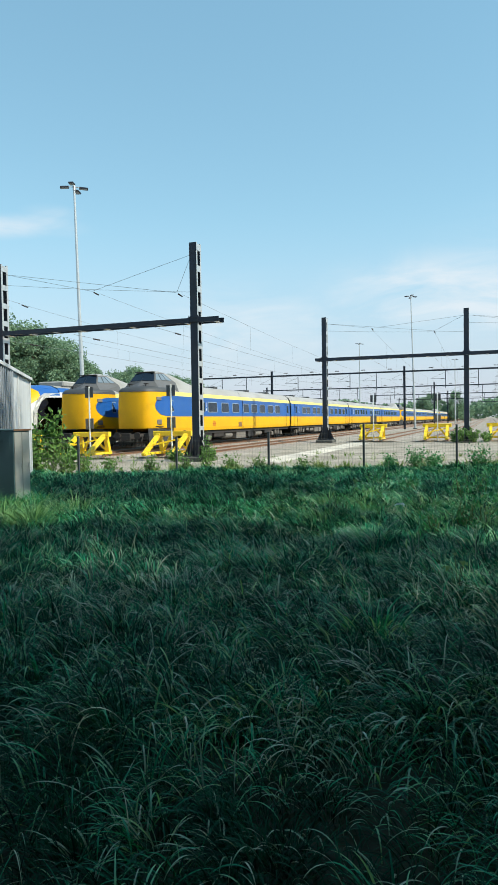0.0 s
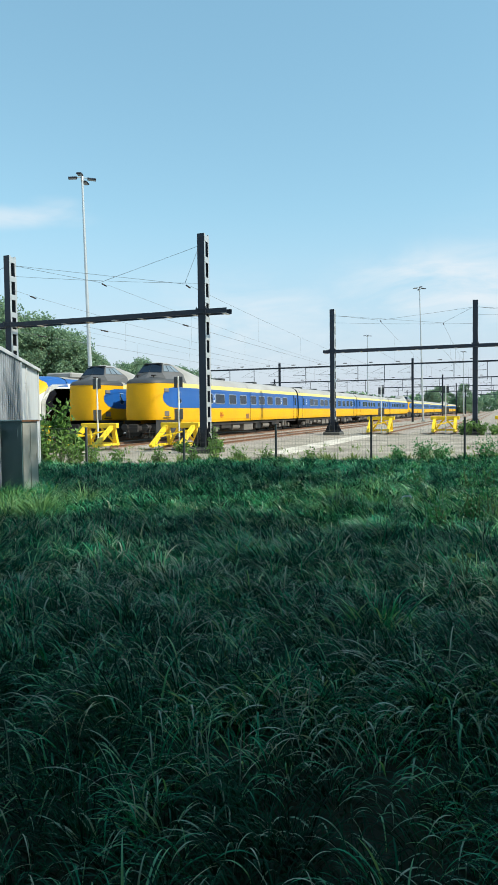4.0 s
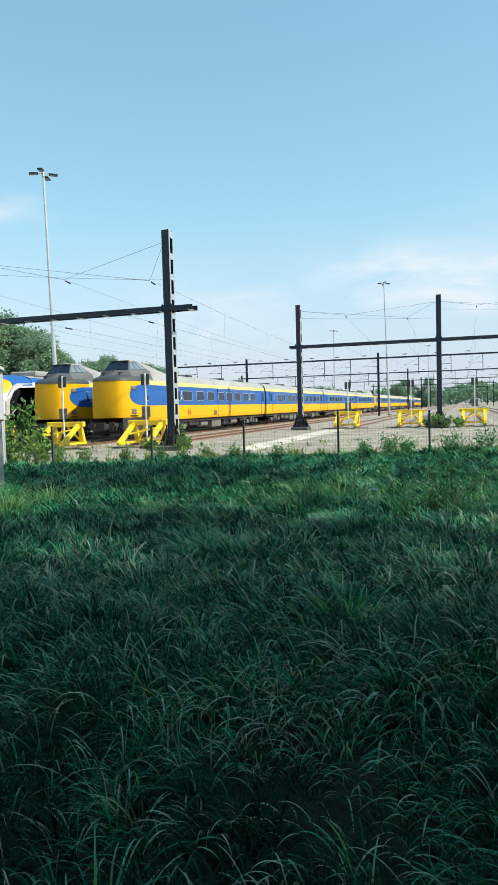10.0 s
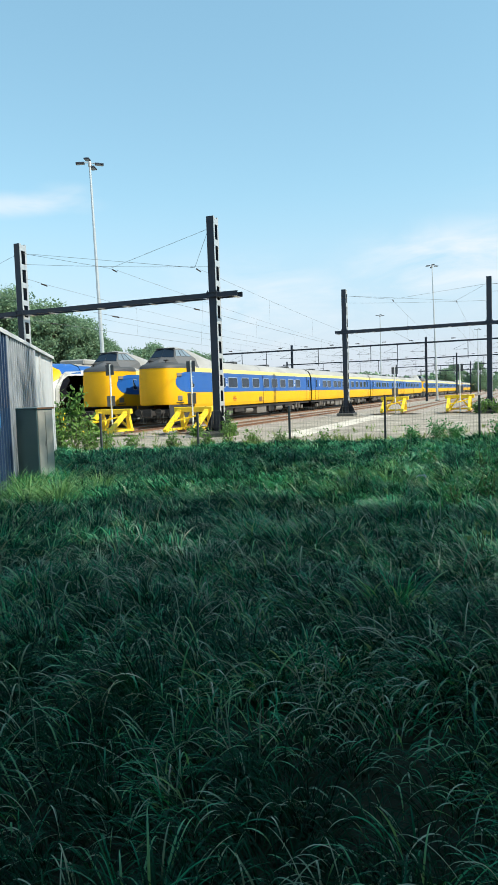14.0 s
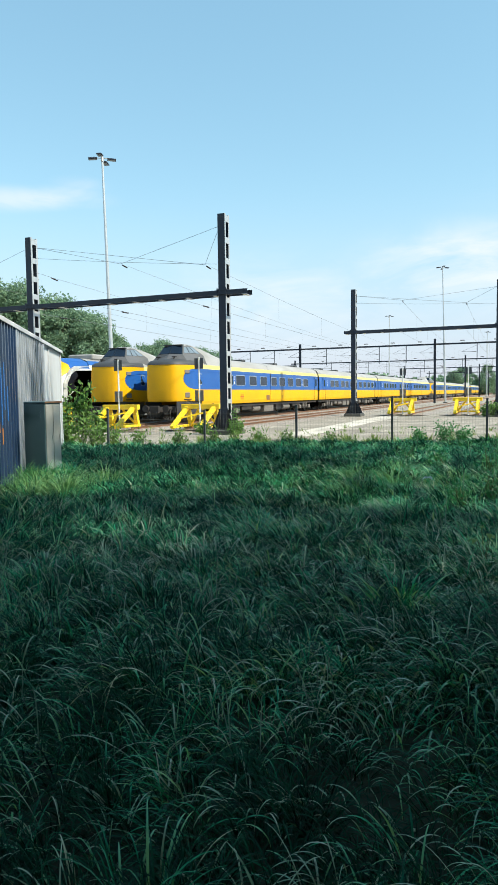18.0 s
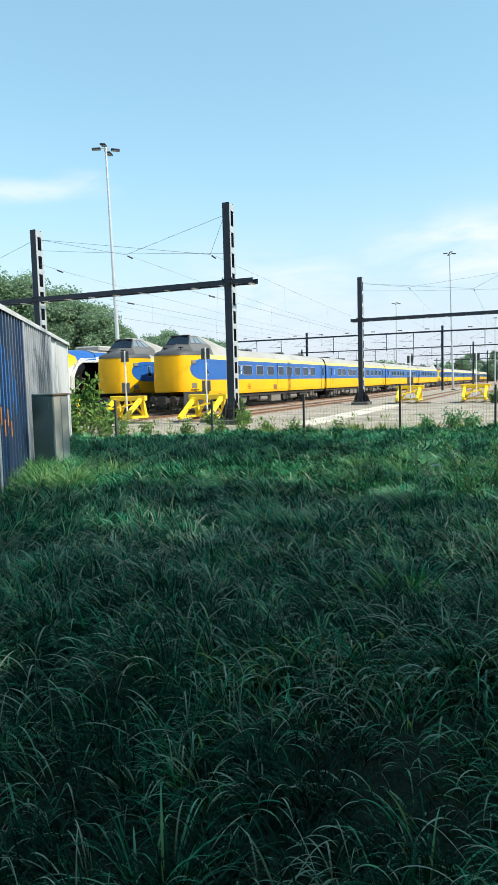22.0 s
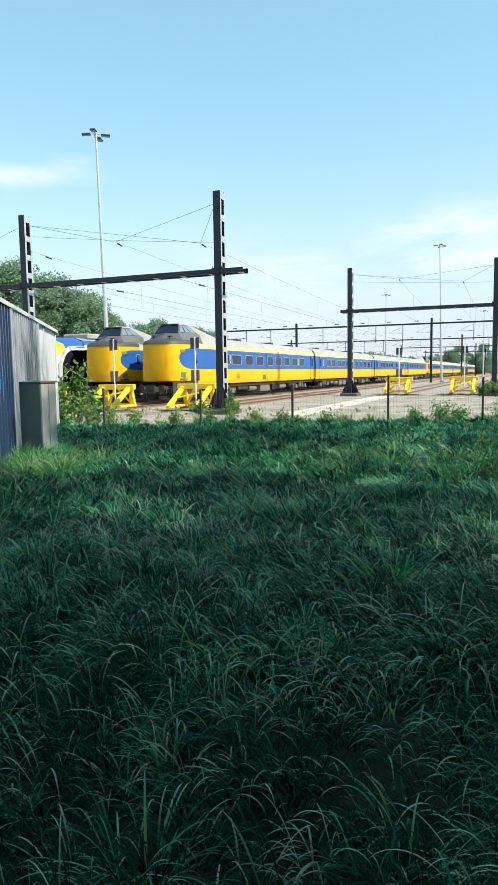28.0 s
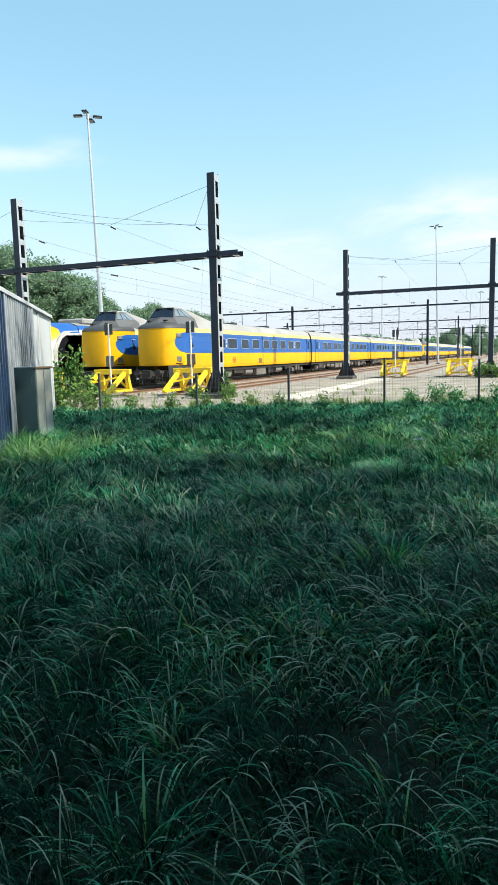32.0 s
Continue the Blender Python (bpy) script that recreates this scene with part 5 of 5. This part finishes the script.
def blade_mesh(name, root, length, width, azim, lean, curl, segs, rng, material):
    """Grass blades: tapering ribbons that rise and arch over."""
    n = len(root)
    t = np.linspace(0, 1, segs + 1)
    ang = lean[:, None] + curl[:, None] * t[None, :] ** 2.1
    step = (length / segs)[:, None]
    h = np.concatenate([np.zeros((n, 1)), np.cumsum(np.sin(ang[:, :-1]) * step, axis=1)], axis=1)
    z = np.concatenate([np.zeros((n, 1)), np.cumsum(np.cos(ang[:, :-1]) * step, axis=1)], axis=1)
    dx, dy = np.cos(azim), np.sin(azim)
    twist = azim + rng.normal(0, 0.7, n)
    sx, sy = -np.sin(twist), np.cos(twist)
    w = width[:, None] * (1 - 0.9 * t[None, :] ** 3.5) * (0.6 + 0.8 * np.minimum(1, t[None, :] * 3)) * 0.5
    cx = root[:, 0, None] + dx[:, None] * h
    cy = root[:, 1, None] + dy[:, None] * h
    cz = root[:, 2, None] + z
    left = np.stack([cx - sx[:, None] * w, cy - sy[:, None] * w, cz], axis=2)
    right = np.stack([cx + sx[:, None] * w, cy + sy[:, None] * w, cz], axis=2)
    verts = np.stack([left, right], axis=2)[:, :segs].reshape(n, segs * 2, 3)
    tip = np.stack([cx[:, -1], cy[:, -1], cz[:, -1]], axis=1)[:, None, :]
    verts = np.concatenate([verts, tip], axis=1)
    k = segs * 2 + 1
    tri = []
    for s in range(segs - 1):
        a = s * 2
        tri += [(a, a + 1, a + 3), (a, a + 3, a + 2)]
    tri.append((segs * 2 - 2, segs * 2 - 1, segs * 2))
    tri = np.array(tri)
    faces = (np.arange(n)[:, None, None] * k + tri[None]).reshape(-1, 3)
    return tri_mesh(name, verts.reshape(-1, 3), faces, material)


def sward(name, b0, b1, side, density, width, length, segs, seed, material=None, label="", heart=0.09, per=300, lean_most=0.45, curl_mean=2.2, keepout=0.0, lean_least=0.0, gaps=0.0, limit=FIELD_EDGE - 0.05):
    """Long grass in tussocks between b0 and b1 metres ahead, as wide as side(b) to each side: each tussock opens like a fountain, with dark gaps between."""
    rng = np.random.default_rng(seed)
    area = (b1 - b0) * (side(b0) + side(b1))
    tufts = int(area * density / per)
    b = rng.uniform(b0, b1, tufts)
    a = rng.uniform(-1, 1, tufts) * np.array([side(v) for v in b])
    if keepout:
        far = np.abs(a) > keepout + 0.5 * b
        a, b = a[far], b[far]
        tufts = len(a)
    wave = 0.5 + 0.5 * np.sin(a * 2.3 + 2.0 * np.sin(b * 1.1)) * np.sin(b * 1.9 + 1.2 * np.sin(a * 1.3))
    full = wave > rng.uniform(-0.01, gaps, tufts)
    a, b, wave = a[full], b[full], wave[full]
    tufts = len(a)
    n = tufts * per
    spread = np.repeat(rng.uniform(0.6, 1.5, tufts) * heart, per)
    th, rr = rng.uniform(0, 2 * np.pi, n), np.sqrt(rng.uniform(0, 1, n))
    size = np.repeat(rng.uniform(0.60, 1.22, tufts) * (0.60 + 0.58 * wave), per)
    comb = np.repeat(0.6 * np.sin(a * 0.9 + 1.0) + 0.5 * np.sin(b * 0.7) + rng.normal(0, 0.6, tufts), per)
    sway = np.repeat(rng.uniform(0.0, 1.1, tufts), per)
    a = np.repeat(a, per) + np.cos(th) * rr * spread
    b = np.repeat(b, per) + np.sin(th) * rr * spread
    ox = np.cos(th) * (0.15 + rr) + sway * np.cos(comb + 2.6) + rng.normal(0, 0.25, n)
    oy = np.sin(th) * (0.15 + rr) + sway * np.sin(comb + 2.6) + rng.normal(0, 0.25, n)
    az = np.arctan2(oy, ox) + TRACK_AZ
    lean = np.clip(lean_least + lean_most * rr ** 1.1 + rng.normal(0, 0.10, n), 0.0, 1.2)
    zz = 0.02 + np.array([meadow_height(p, q) for p, q in zip(a, b)])
    ok = b < limit
    # the shed and the cabinet stand in the grass
    wall = -3.92 - (b - 7.5) * 2.47 / 12.5
    ok &= ~((b > 7.4) & (b < 20.1) & (a < wall + 0.08))
    ok &= ~((a > -5.15) & (a < -4.25) & (b > 13.0) & (b < 13.8))
    a, b, size, az, zz, lean = a[ok], b[ok], size[ok], az[ok], zz[ok], lean[ok]
    n = len(a)
    root = np.stack([a * CA - b * SA, a * SA + b * CA, zz], axis=1)
    L = rng.uniform(length[0], length[1], n) * size
    curl = np.clip(rng.normal(curl_mean, 0.5, n), min(0.9, curl_mean * 0.4), 2.9)
    me = blade_mesh(name, root, L, rng.uniform(width[0], width[1], n), az, lean, curl, segs, rng, material or SHADEGRASS)
    return tagged(part(name, me, None), label or "meadow grass in arching tussocks, near black for the shade between blades", "grass", kind="stuff")


# a dense undergrowth coloured near black for shade, over it broader arching blades, and the palest of them last
UPPER = "broad arching green grass blades over the meadow"
PALE = "arching grass blades with the sky's sheen painted in as pale colour"
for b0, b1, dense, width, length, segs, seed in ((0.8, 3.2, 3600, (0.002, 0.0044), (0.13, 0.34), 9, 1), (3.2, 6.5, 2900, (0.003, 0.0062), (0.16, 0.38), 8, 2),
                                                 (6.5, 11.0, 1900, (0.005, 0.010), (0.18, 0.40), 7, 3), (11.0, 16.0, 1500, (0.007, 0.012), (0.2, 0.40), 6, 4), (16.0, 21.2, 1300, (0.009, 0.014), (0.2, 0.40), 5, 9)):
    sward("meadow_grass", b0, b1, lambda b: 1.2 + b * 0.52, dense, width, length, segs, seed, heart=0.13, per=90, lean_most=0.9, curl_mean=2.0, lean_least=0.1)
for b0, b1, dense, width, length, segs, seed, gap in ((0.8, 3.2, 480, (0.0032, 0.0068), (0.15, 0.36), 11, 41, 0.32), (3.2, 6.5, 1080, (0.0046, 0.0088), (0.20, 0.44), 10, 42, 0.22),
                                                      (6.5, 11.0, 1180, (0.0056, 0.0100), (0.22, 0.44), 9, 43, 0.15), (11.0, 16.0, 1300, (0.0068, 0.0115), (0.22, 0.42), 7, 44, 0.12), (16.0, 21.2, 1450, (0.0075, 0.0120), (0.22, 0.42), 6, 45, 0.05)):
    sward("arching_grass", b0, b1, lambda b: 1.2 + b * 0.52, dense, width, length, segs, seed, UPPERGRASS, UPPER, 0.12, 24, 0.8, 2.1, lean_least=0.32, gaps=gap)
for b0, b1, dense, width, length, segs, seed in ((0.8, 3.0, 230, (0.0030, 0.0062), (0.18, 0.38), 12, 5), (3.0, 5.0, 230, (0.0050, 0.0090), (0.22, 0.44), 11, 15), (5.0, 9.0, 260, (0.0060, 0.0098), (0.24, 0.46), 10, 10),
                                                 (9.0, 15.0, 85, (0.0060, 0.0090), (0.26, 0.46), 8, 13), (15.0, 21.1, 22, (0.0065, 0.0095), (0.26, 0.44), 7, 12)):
    sward("bent_grass", b0, b1, lambda b: 1.1 + b * 0.52, dense, width, length, segs, seed, SHEENGRASS, PALE, 0.12, 9, 0.7, 2.4, lean_least=0.25)
sward("straw_grass", 2.6, 6.5, lambda b: 1.0 + b * 0.52, 11, (0.003, 0.005), (0.36, 0.58), 8, 6, STRAW, "scattered pale upright stalks above the grass", 0.25, 4, 0.35, 0.7)
sward("straw_grass", 6.5, 20.0, lambda b: 1.0 + b * 0.5, 2.5, (0.004, 0.007), (0.40, 0.60), 6, 11, STRAW, "scattered pale upright stalks above the grass", 0.25, 4, 0.3, 0.6)
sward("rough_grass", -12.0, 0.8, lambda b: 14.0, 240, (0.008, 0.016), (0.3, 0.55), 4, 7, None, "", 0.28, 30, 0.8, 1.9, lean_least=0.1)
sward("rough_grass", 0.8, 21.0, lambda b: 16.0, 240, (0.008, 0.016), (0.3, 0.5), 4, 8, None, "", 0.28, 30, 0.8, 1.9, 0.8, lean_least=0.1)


def tussock(a, b, seed, count=150, reach=(0.45, 0.85), material=None, label="large tussock of broad arching grass blades"):
    """One large tussock of broad blades that arch over on all sides."""
    rng = np.random.default_rng(seed)
    th, rr = rng.uniform(0, 2 * np.pi, count), np.sqrt(rng.uniform(0, 1, count))
    pa, pb = a + np.cos(th) * rr * 0.22, b + np.sin(th) * rr * 0.16
    root = np.stack([pa * CA - pb * SA, pa * SA + pb * CA, np.full(count, 0.02 + meadow_height(a, b))], axis=1)
    me = blade_mesh("grass_tussock", root, rng.uniform(*reach, count), rng.uniform(0.0055, 0.0105, count), th + TRACK_AZ + rng.normal(0, 0.4, count),
                    0.15 + 0.55 * rr, np.clip(rng.normal(2.1, 0.4, count), 1.0, 2.8), 10, rng, material or UPPERGRASS)
    return tagged(part("grass_tussock", me, None), label, "grass", "large tussocks", "stuff")


for k, (ta, tb) in enumerate(((-0.2, 7.0), (1.6, 8.4), (-1.8, 5.2), (0.9, 4.6))):
    tussock(ta, tb, 200 + k, 80, (0.30, 0.52))
# tussocks whose yellow-green colour stands for two patches of sun
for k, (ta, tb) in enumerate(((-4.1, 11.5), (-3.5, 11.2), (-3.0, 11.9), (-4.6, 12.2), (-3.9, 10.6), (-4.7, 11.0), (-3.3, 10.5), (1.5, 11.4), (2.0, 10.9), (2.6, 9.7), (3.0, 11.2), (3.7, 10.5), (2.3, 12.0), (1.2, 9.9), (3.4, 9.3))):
    tussock(ta, tb, 220 + k, 130 if k < 7 else 80, (0.40, 0.80) if k < 7 else (0.35, 0.6), SUNPATCHGRASS, "tussock of arching grass with a patch of sun painted in as yellow-green")


for k, (ta, tb) in enumerate(((-5.25, 12.7), (-4.95, 12.75), (-4.65, 12.7), (-4.35, 12.75), (-4.05, 12.95), (-3.95, 13.4))):
    tussock(ta, tb, 260 + k, 90, (0.40, 0.66), None, "green tussock of long grass round the foot of the cabinet")


# ---------------------------------------------------------------- weeds
def weed_bush(a, b, h, r, seed, leaf=0.13, count=900, label="leafy green weed shrub beside the fence", material=None):
    rng = np.random.default_rng(seed)
    x, y = fld(a, b)
    t = thing("weed_shrub", pose(x, y, 0), label, "shrub", "weeds along the fence")
    pos = []
    for k in range(9):
        ang, lean = rng.uniform(0, 6.28), rng.uniform(0.1, 0.9) * r
        top = Vector((math.cos(ang) * lean, math.sin(ang) * lean, h * rng.uniform(0.6, 1.0)))
        mid_p = top * 0.5 + Vector((rng.normal() * 0.05, rng.normal() * 0.05, 0.08 * h))
        bm = bmesh.new()
        rod(bm, (rng.normal() * 0.06, rng.normal() * 0.06, 0), mid_p, 0.012, 0.009, n=5)
        rod(bm, mid_p, top, 0.009, 0.004, n=5)
        part("stem", bm, STEM, t)
        n = count // 9
        f = rng.uniform(0.18, 1.03, n)
        p = np.where(f[:, None] < 0.5, np.array(mid_p) * f[:, None] * 2, np.array(mid_p) + (np.array(top) - np.array(mid_p)) * (f[:, None] - 0.5) * 2)
        pos.append(p + np.clip(rng.normal(0, 1, (n, 3)), -1.5, 1.5) * (0.09 + 0.014 * h))
    pos = np.concatenate(pos)
    pos[:, 2] = np.maximum(pos[:, 2], 0.08)
    part("leaves", leaf_mesh("leaves", pos, leaf, rng, material or WEED, aspect=0.5, droop=0.5), None, t, "many pointed green leaves")
    return t


for k, (wa, wb, wh, wr) in enumerate(((-6.35, 22.6, 2.1, 0.45), (-7.0, 22.4, 1.7, 0.5), (-5.95, 22.9, 1.2, 0.35), (-6.6, 21.9, 1.1, 0.5), (-5.3, 22.2, 0.75, 0.4), (-5.9, 21.9, 0.85, 0.45),
                                      (-4.4, 21.9, 0.6, 0.35), (-1.2, 21.6, 1.25, 0.14), (-0.4, 21.7, 0.6, 0.25), (-1.9, 21.6, 0.65, 0.25), (-3.0, 21.7, 0.6, 0.3), (1.9, 21.7, 0.5, 0.3), (0.5, 21.6, 0.55, 0.2))):
    weed_bush(wa, wb, wh, wr, 40 + k, 0.18 if wh > 1 and wr > 0.2 else 0.10, int(150 + 420 * wh * wr))
for k, (wa, wb, wh, wr) in enumerate(((4.55, 20.9, 0.6, 0.35), (5.3, 20.8, 0.8, 0.4), (5.9, 20.9, 0.62, 0.35), (7.4, 20.9, 0.9, 0.5), (8.4, 20.8, 0.95, 0.5), (9.6, 20.9, 0.9, 0.5))):
    weed_bush(wa, wb, wh, wr, 60 + k, 0.075, 620, "dense dark green nettle clump at the meadow's edge", DOCK)
for k, (wx, wy, wh, wr) in enumerate(((-1.9, 47.2, 1.0, 0.7), (-1.1, 47.2, 0.9, 0.7), (-2.4, 47.6, 0.75, 0.6), (-0.3, 47.6, 0.65, 0.6), (-11.2, 26.0, 0.5, 0.35), (-12.7, 25.9, 0.5, 0.3))):
    weed_bush(wx * CA + wy * SA, -wx * SA + wy * CA, wh, wr, 80 + k, 0.16, 380, "green weeds round the foot of a steel post")
rngd = np.random.default_rng(77)
dock = [(2.5, 8.9, 0.5), (3.1, 9.4, 0.55), (4.1, 10.6, 0.6), (2.2, 12.6, 0.55), (3.9, 12.2, 0.75), (4.5, 12.8, 0.6), (3.3, 13.4, 0.55), (5.2, 11.8, 0.55), (2.9, 14.6, 0.6)]
for k, (wa, wb, wh) in enumerate(dock):
    weed_bush(wa, wb, wh, 0.22, 100 + k, 0.085, 130, "leafy weed standing out of the long grass", DOCK)


def broad_leaf(a, b, h, seed, size=0.2):
    """A coarse weed with a few broad leaves on bent stalks."""
    rng = np.random.default_rng(seed)
    x, y = fld(a, b)
    t = thing("broad_leaved_weed", pose(x, y, meadow_height(a, b)), "coarse weed with a few broad yellow-green leaves in the grass", "weed", "broad weeds")
    for k in range(5):
        az, reach = rng.uniform(0, math.tau), rng.uniform(0.05, 0.16)
        tip = Vector((math.cos(az) * reach, math.sin(az) * reach, h * rng.uniform(0.7, 1.0)))
        part("stalk", tube([(0, 0, 0), tuple(tip * 0.5 + Vector((0, 0, h * 0.1))), tuple(tip)], 0.004), STEM, t)
        out = Vector((math.cos(az), math.sin(az), rng.uniform(-0.2, 0.5))).normalized()
        side = out.cross(Vector((0, 0, 1))).normalized()
        up = side.cross(out)
        bm = bmesh.new()
        w = size * rng.uniform(0.7, 1.1)
        rows = []
        for f, wide in ((0.0, 0.12), (0.2, 0.62), (0.45, 0.8), (0.7, 0.6), (0.9, 0.25), (1.0, 0.04)):
            c = tip + out * w * f - up * w * 0.35 * f * f
            rows.append([bm.verts.new(c - side * w * wide * 0.5 + up * w * wide * 0.16), bm.verts.new(c), bm.verts.new(c + side * w * wide * 0.5 + up * w * wide * 0.16)])
        for p, q in zip(rows, rows[1:]):
            for m in (0, 1):
                bm.faces.new((p[m], p[m + 1], q[m + 1], q[m]))
        part("leaf", bm, WEEDGRASS, t, "broad yellow-green leaf", smooth=True)
    return t


for k, (wa, wb, wh, ws) in enumerate(((1.86, 5.9, 0.40, 0.075), (3.5, 9.7, 0.42, 0.08))):
    broad_leaf(wa, wb, wh, 300 + k, ws)


def litter(a, b, z):
    """A crumpled scrap of plastic film caught on top of the grass."""
    rng = np.random.default_rng(8)
    x, y = fld(a, b)
    bm = bmesh.new()
    grid = [[bm.verts.new((x + 0.024 * i + rng.normal() * 0.008, y + 0.022 * j + rng.normal() * 0.008, z + rng.normal() * 0.016 - 0.008 * abs(i))) for i in range(-3, 4)] for j in range(-2, 3)]
    for p, q in zip(grid, grid[1:]):
        for m in range(6):
            bm.faces.new((p[m], p[m + 1], q[m + 1], q[m]))
    bmesh.ops.solidify(bm, geom=bm.faces, thickness=0.003)
    return tagged(part("plastic_scrap", bm, FILM), "crumpled pale blue-grey scrap of plastic in the grass", "litter")


litter(2.4, 10.4, 0.40)
# low weeds and grass in the sun along the fence
sward("fence_grass", 21.2, 22.4, lambda b: 10.0, 130, (0.010, 0.018), (0.25, 0.5), 4, 31, WEEDGRASS, "sunlit weeds and grass along the fence", 0.12, 30, 0.6, 1.3, limit=99)
sward("yard_weeds", 22.6, 33.0, lambda b: 11.0, 5, (0.010, 0.02), (0.12, 0.4), 4, 32, WEEDGRASS, "sparse weeds in the gravel behind the fence", 0.10, 9, 0.7, 1.2, limit=99)


# woods behind the yard and trees beside the meadow
shapes = [tree(15.0, 5.2, 11, 0.34, 22000, "broad green deciduous tree", "wood behind the trains", 0.04),
          tree(13.0, 4.8, 12, 0.34, 21000, "broad green deciduous tree", "wood behind the trains", 0.04),
          tree(17.0, 5.2, 13, 0.36, 22000, "tall green deciduous tree", "wood behind the trains", 0.04)]
shade = [tree(15.0, 4.0, 21, 0.28, 11000, "tall leafy tree beside the meadow", "trees beside the meadow", 0.10),
         tree(7.5, 2.6, 22, 0.22, 6000, "small leafy tree beside the meadow", "trees beside the meadow", 0.06),
         tree(13.0, 5.0, 23, 0.28, 14000, "unseen leafy tree added so its overhanging crown shades the near grass", "trees beside the meadow", 0.38),
         tree(14.2, 3.4, 24, 0.24, 5400, "tall tree with a high thin crown", "trees beside the meadow", 0.69),
         tree(15.0, 3.6, 25, 0.24, 2500, "slender tree with a thin airy crown", "trees beside the meadow", 0.08)]
rnd = random.Random(4)
spots = []
for k in range(36):
    f = k / 43
    x, y = -112 + 66 * f + rnd.uniform(-2, 2), 92 + 46 * f + rnd.uniform(-6, 6)
    rise = np.interp(math.degrees(math.atan2(x, y)), (-52, -42, -40, -37.4, -35.1, -34.2, -32.8, -31.4, -30.9, -29.8, -28.7, -26.3, -24), (10.5, 8.8, 8.7, 7.5, 6.2, 5.6, 5.0, 4.3, 3.6, 4.9, 3.9, 4.2, 3.6))
    high = 1.72 + math.hypot(x, y) * math.tan(radians(rise))
    spots.append((x, y, high / (15.0, 13.0, 17.0)[len(spots) % 3] * rnd.uniform(0.93, 1.02)))
for k in range(7):
    spots.append((-30 + k * 3.2 + rnd.uniform(-1, 1), 300 + rnd.uniform(-8, 8), rnd.uniform(0.5, 0.78)))
for k in range(10):
    spots.append((14 + k * 7 + rnd.uniform(-1, 1), 235 + k * 2 + rnd.uniform(-8, 8), rnd.uniform(0.3, 0.45)))
used = [False] * 3
for k, (x, y, s) in enumerate(spots):
    i = k % 3
    m = pose(x, y, 0, 0, 0, rnd.uniform(0, 360))
    if used[i]:
        ob = copy_thing(shapes[i], m)
    else:
        ob, used[i] = shapes[i], True
        ob.matrix_world = m
    ob.scale = (s * rnd.uniform(0.95, 1.2), s * rnd.uniform(0.95, 1.2), s)


def far_woods():
    """The wooded horizon beyond the yard."""
    rng = np.random.default_rng(9)
    n = 42000
    x = rng.uniform(-420, 420, n)
    y = 410 + rng.uniform(0, 60, n) + np.abs(x) * 0.1
    top = 10.5 + 1.6 * np.sin(x * 0.05) + 1.4 * np.sin(x * 0.13 + 1) + 1.5 * np.sin(x * 0.41) * np.sin(y * 0.3)
    z = top * rng.uniform(0.02, 1, n) ** 0.6
    me = leaf_mesh("far_woods", np.stack([x, y, z], axis=1), 2.2, rng, LEAF, aspect=0.9)
    return tagged(part("far_woods", me, None), "distant wooded horizon behind the yard", "woods", kind="stuff")


far_woods()
used = [False] * 5
# along the meadow's right side, with gaps that let the sun through in places
row = [(16, -13, 0, 1.0, 1.9), (15, -8.5, 0, 1.05, 1.9), (15.5, -4.2, 0, 0.95, 1.9), (15.3, -0.7, 0, 0.8, 2.1), (15.0, 7.7, 3, 1.0, 1.75), (14.6, 2.3, 1, 1.0, 2.75), (14.6, 5.5, 4, 0.72, 1.5), (14.8, 8.8, 4, 0.7, 1.4), (15.2, 10.4, 4, 1.0, 1.6), (14.8, 13.4, 4, 0.85, 1.45),
       (15.0, 16.2, 4, 0.6, 1.2), (14.6, 19.2, 1, 0.6, 1.62), (21.5, -9, 0, 1.15, 1.62), (13.4, -6, 1, 0.9, 1.62)]
# unseen trees added behind and over the standpoint, to dim the near grass
row += [(11 - k * 4.2, -8.5 - (k % 2) * 1.8, 0, 0.95 + 0.07 * (k % 3), 1) for k in range(6)]
row += [(9.6, -3.4, 2, 1.05, 1.55), (3.2, -0.9, 2, 1.05, 1.55), (-2.6, -1.0, 2, 1.05, 1.55), (-7.8, -1.1, 2, 1.05, 1.55), (5.4, -5.4, 2, 1.0, 1.2), (0.2, -5.6, 2, 1.0, 1.2), (-5.2, -5.4, 2, 1.0, 1.2)]
for a, b, i, s, tall in row:
    x, y = fld(a, b)
    m = pose(x, y, 0, 0, 0, rnd.uniform(0, 360))
    if used[i]:
        ob = copy_thing(shade[i], m)
    else:
        ob, used[i] = shade[i], True
        ob.matrix_world = m
    ob.scale = (s, s, s * tall)
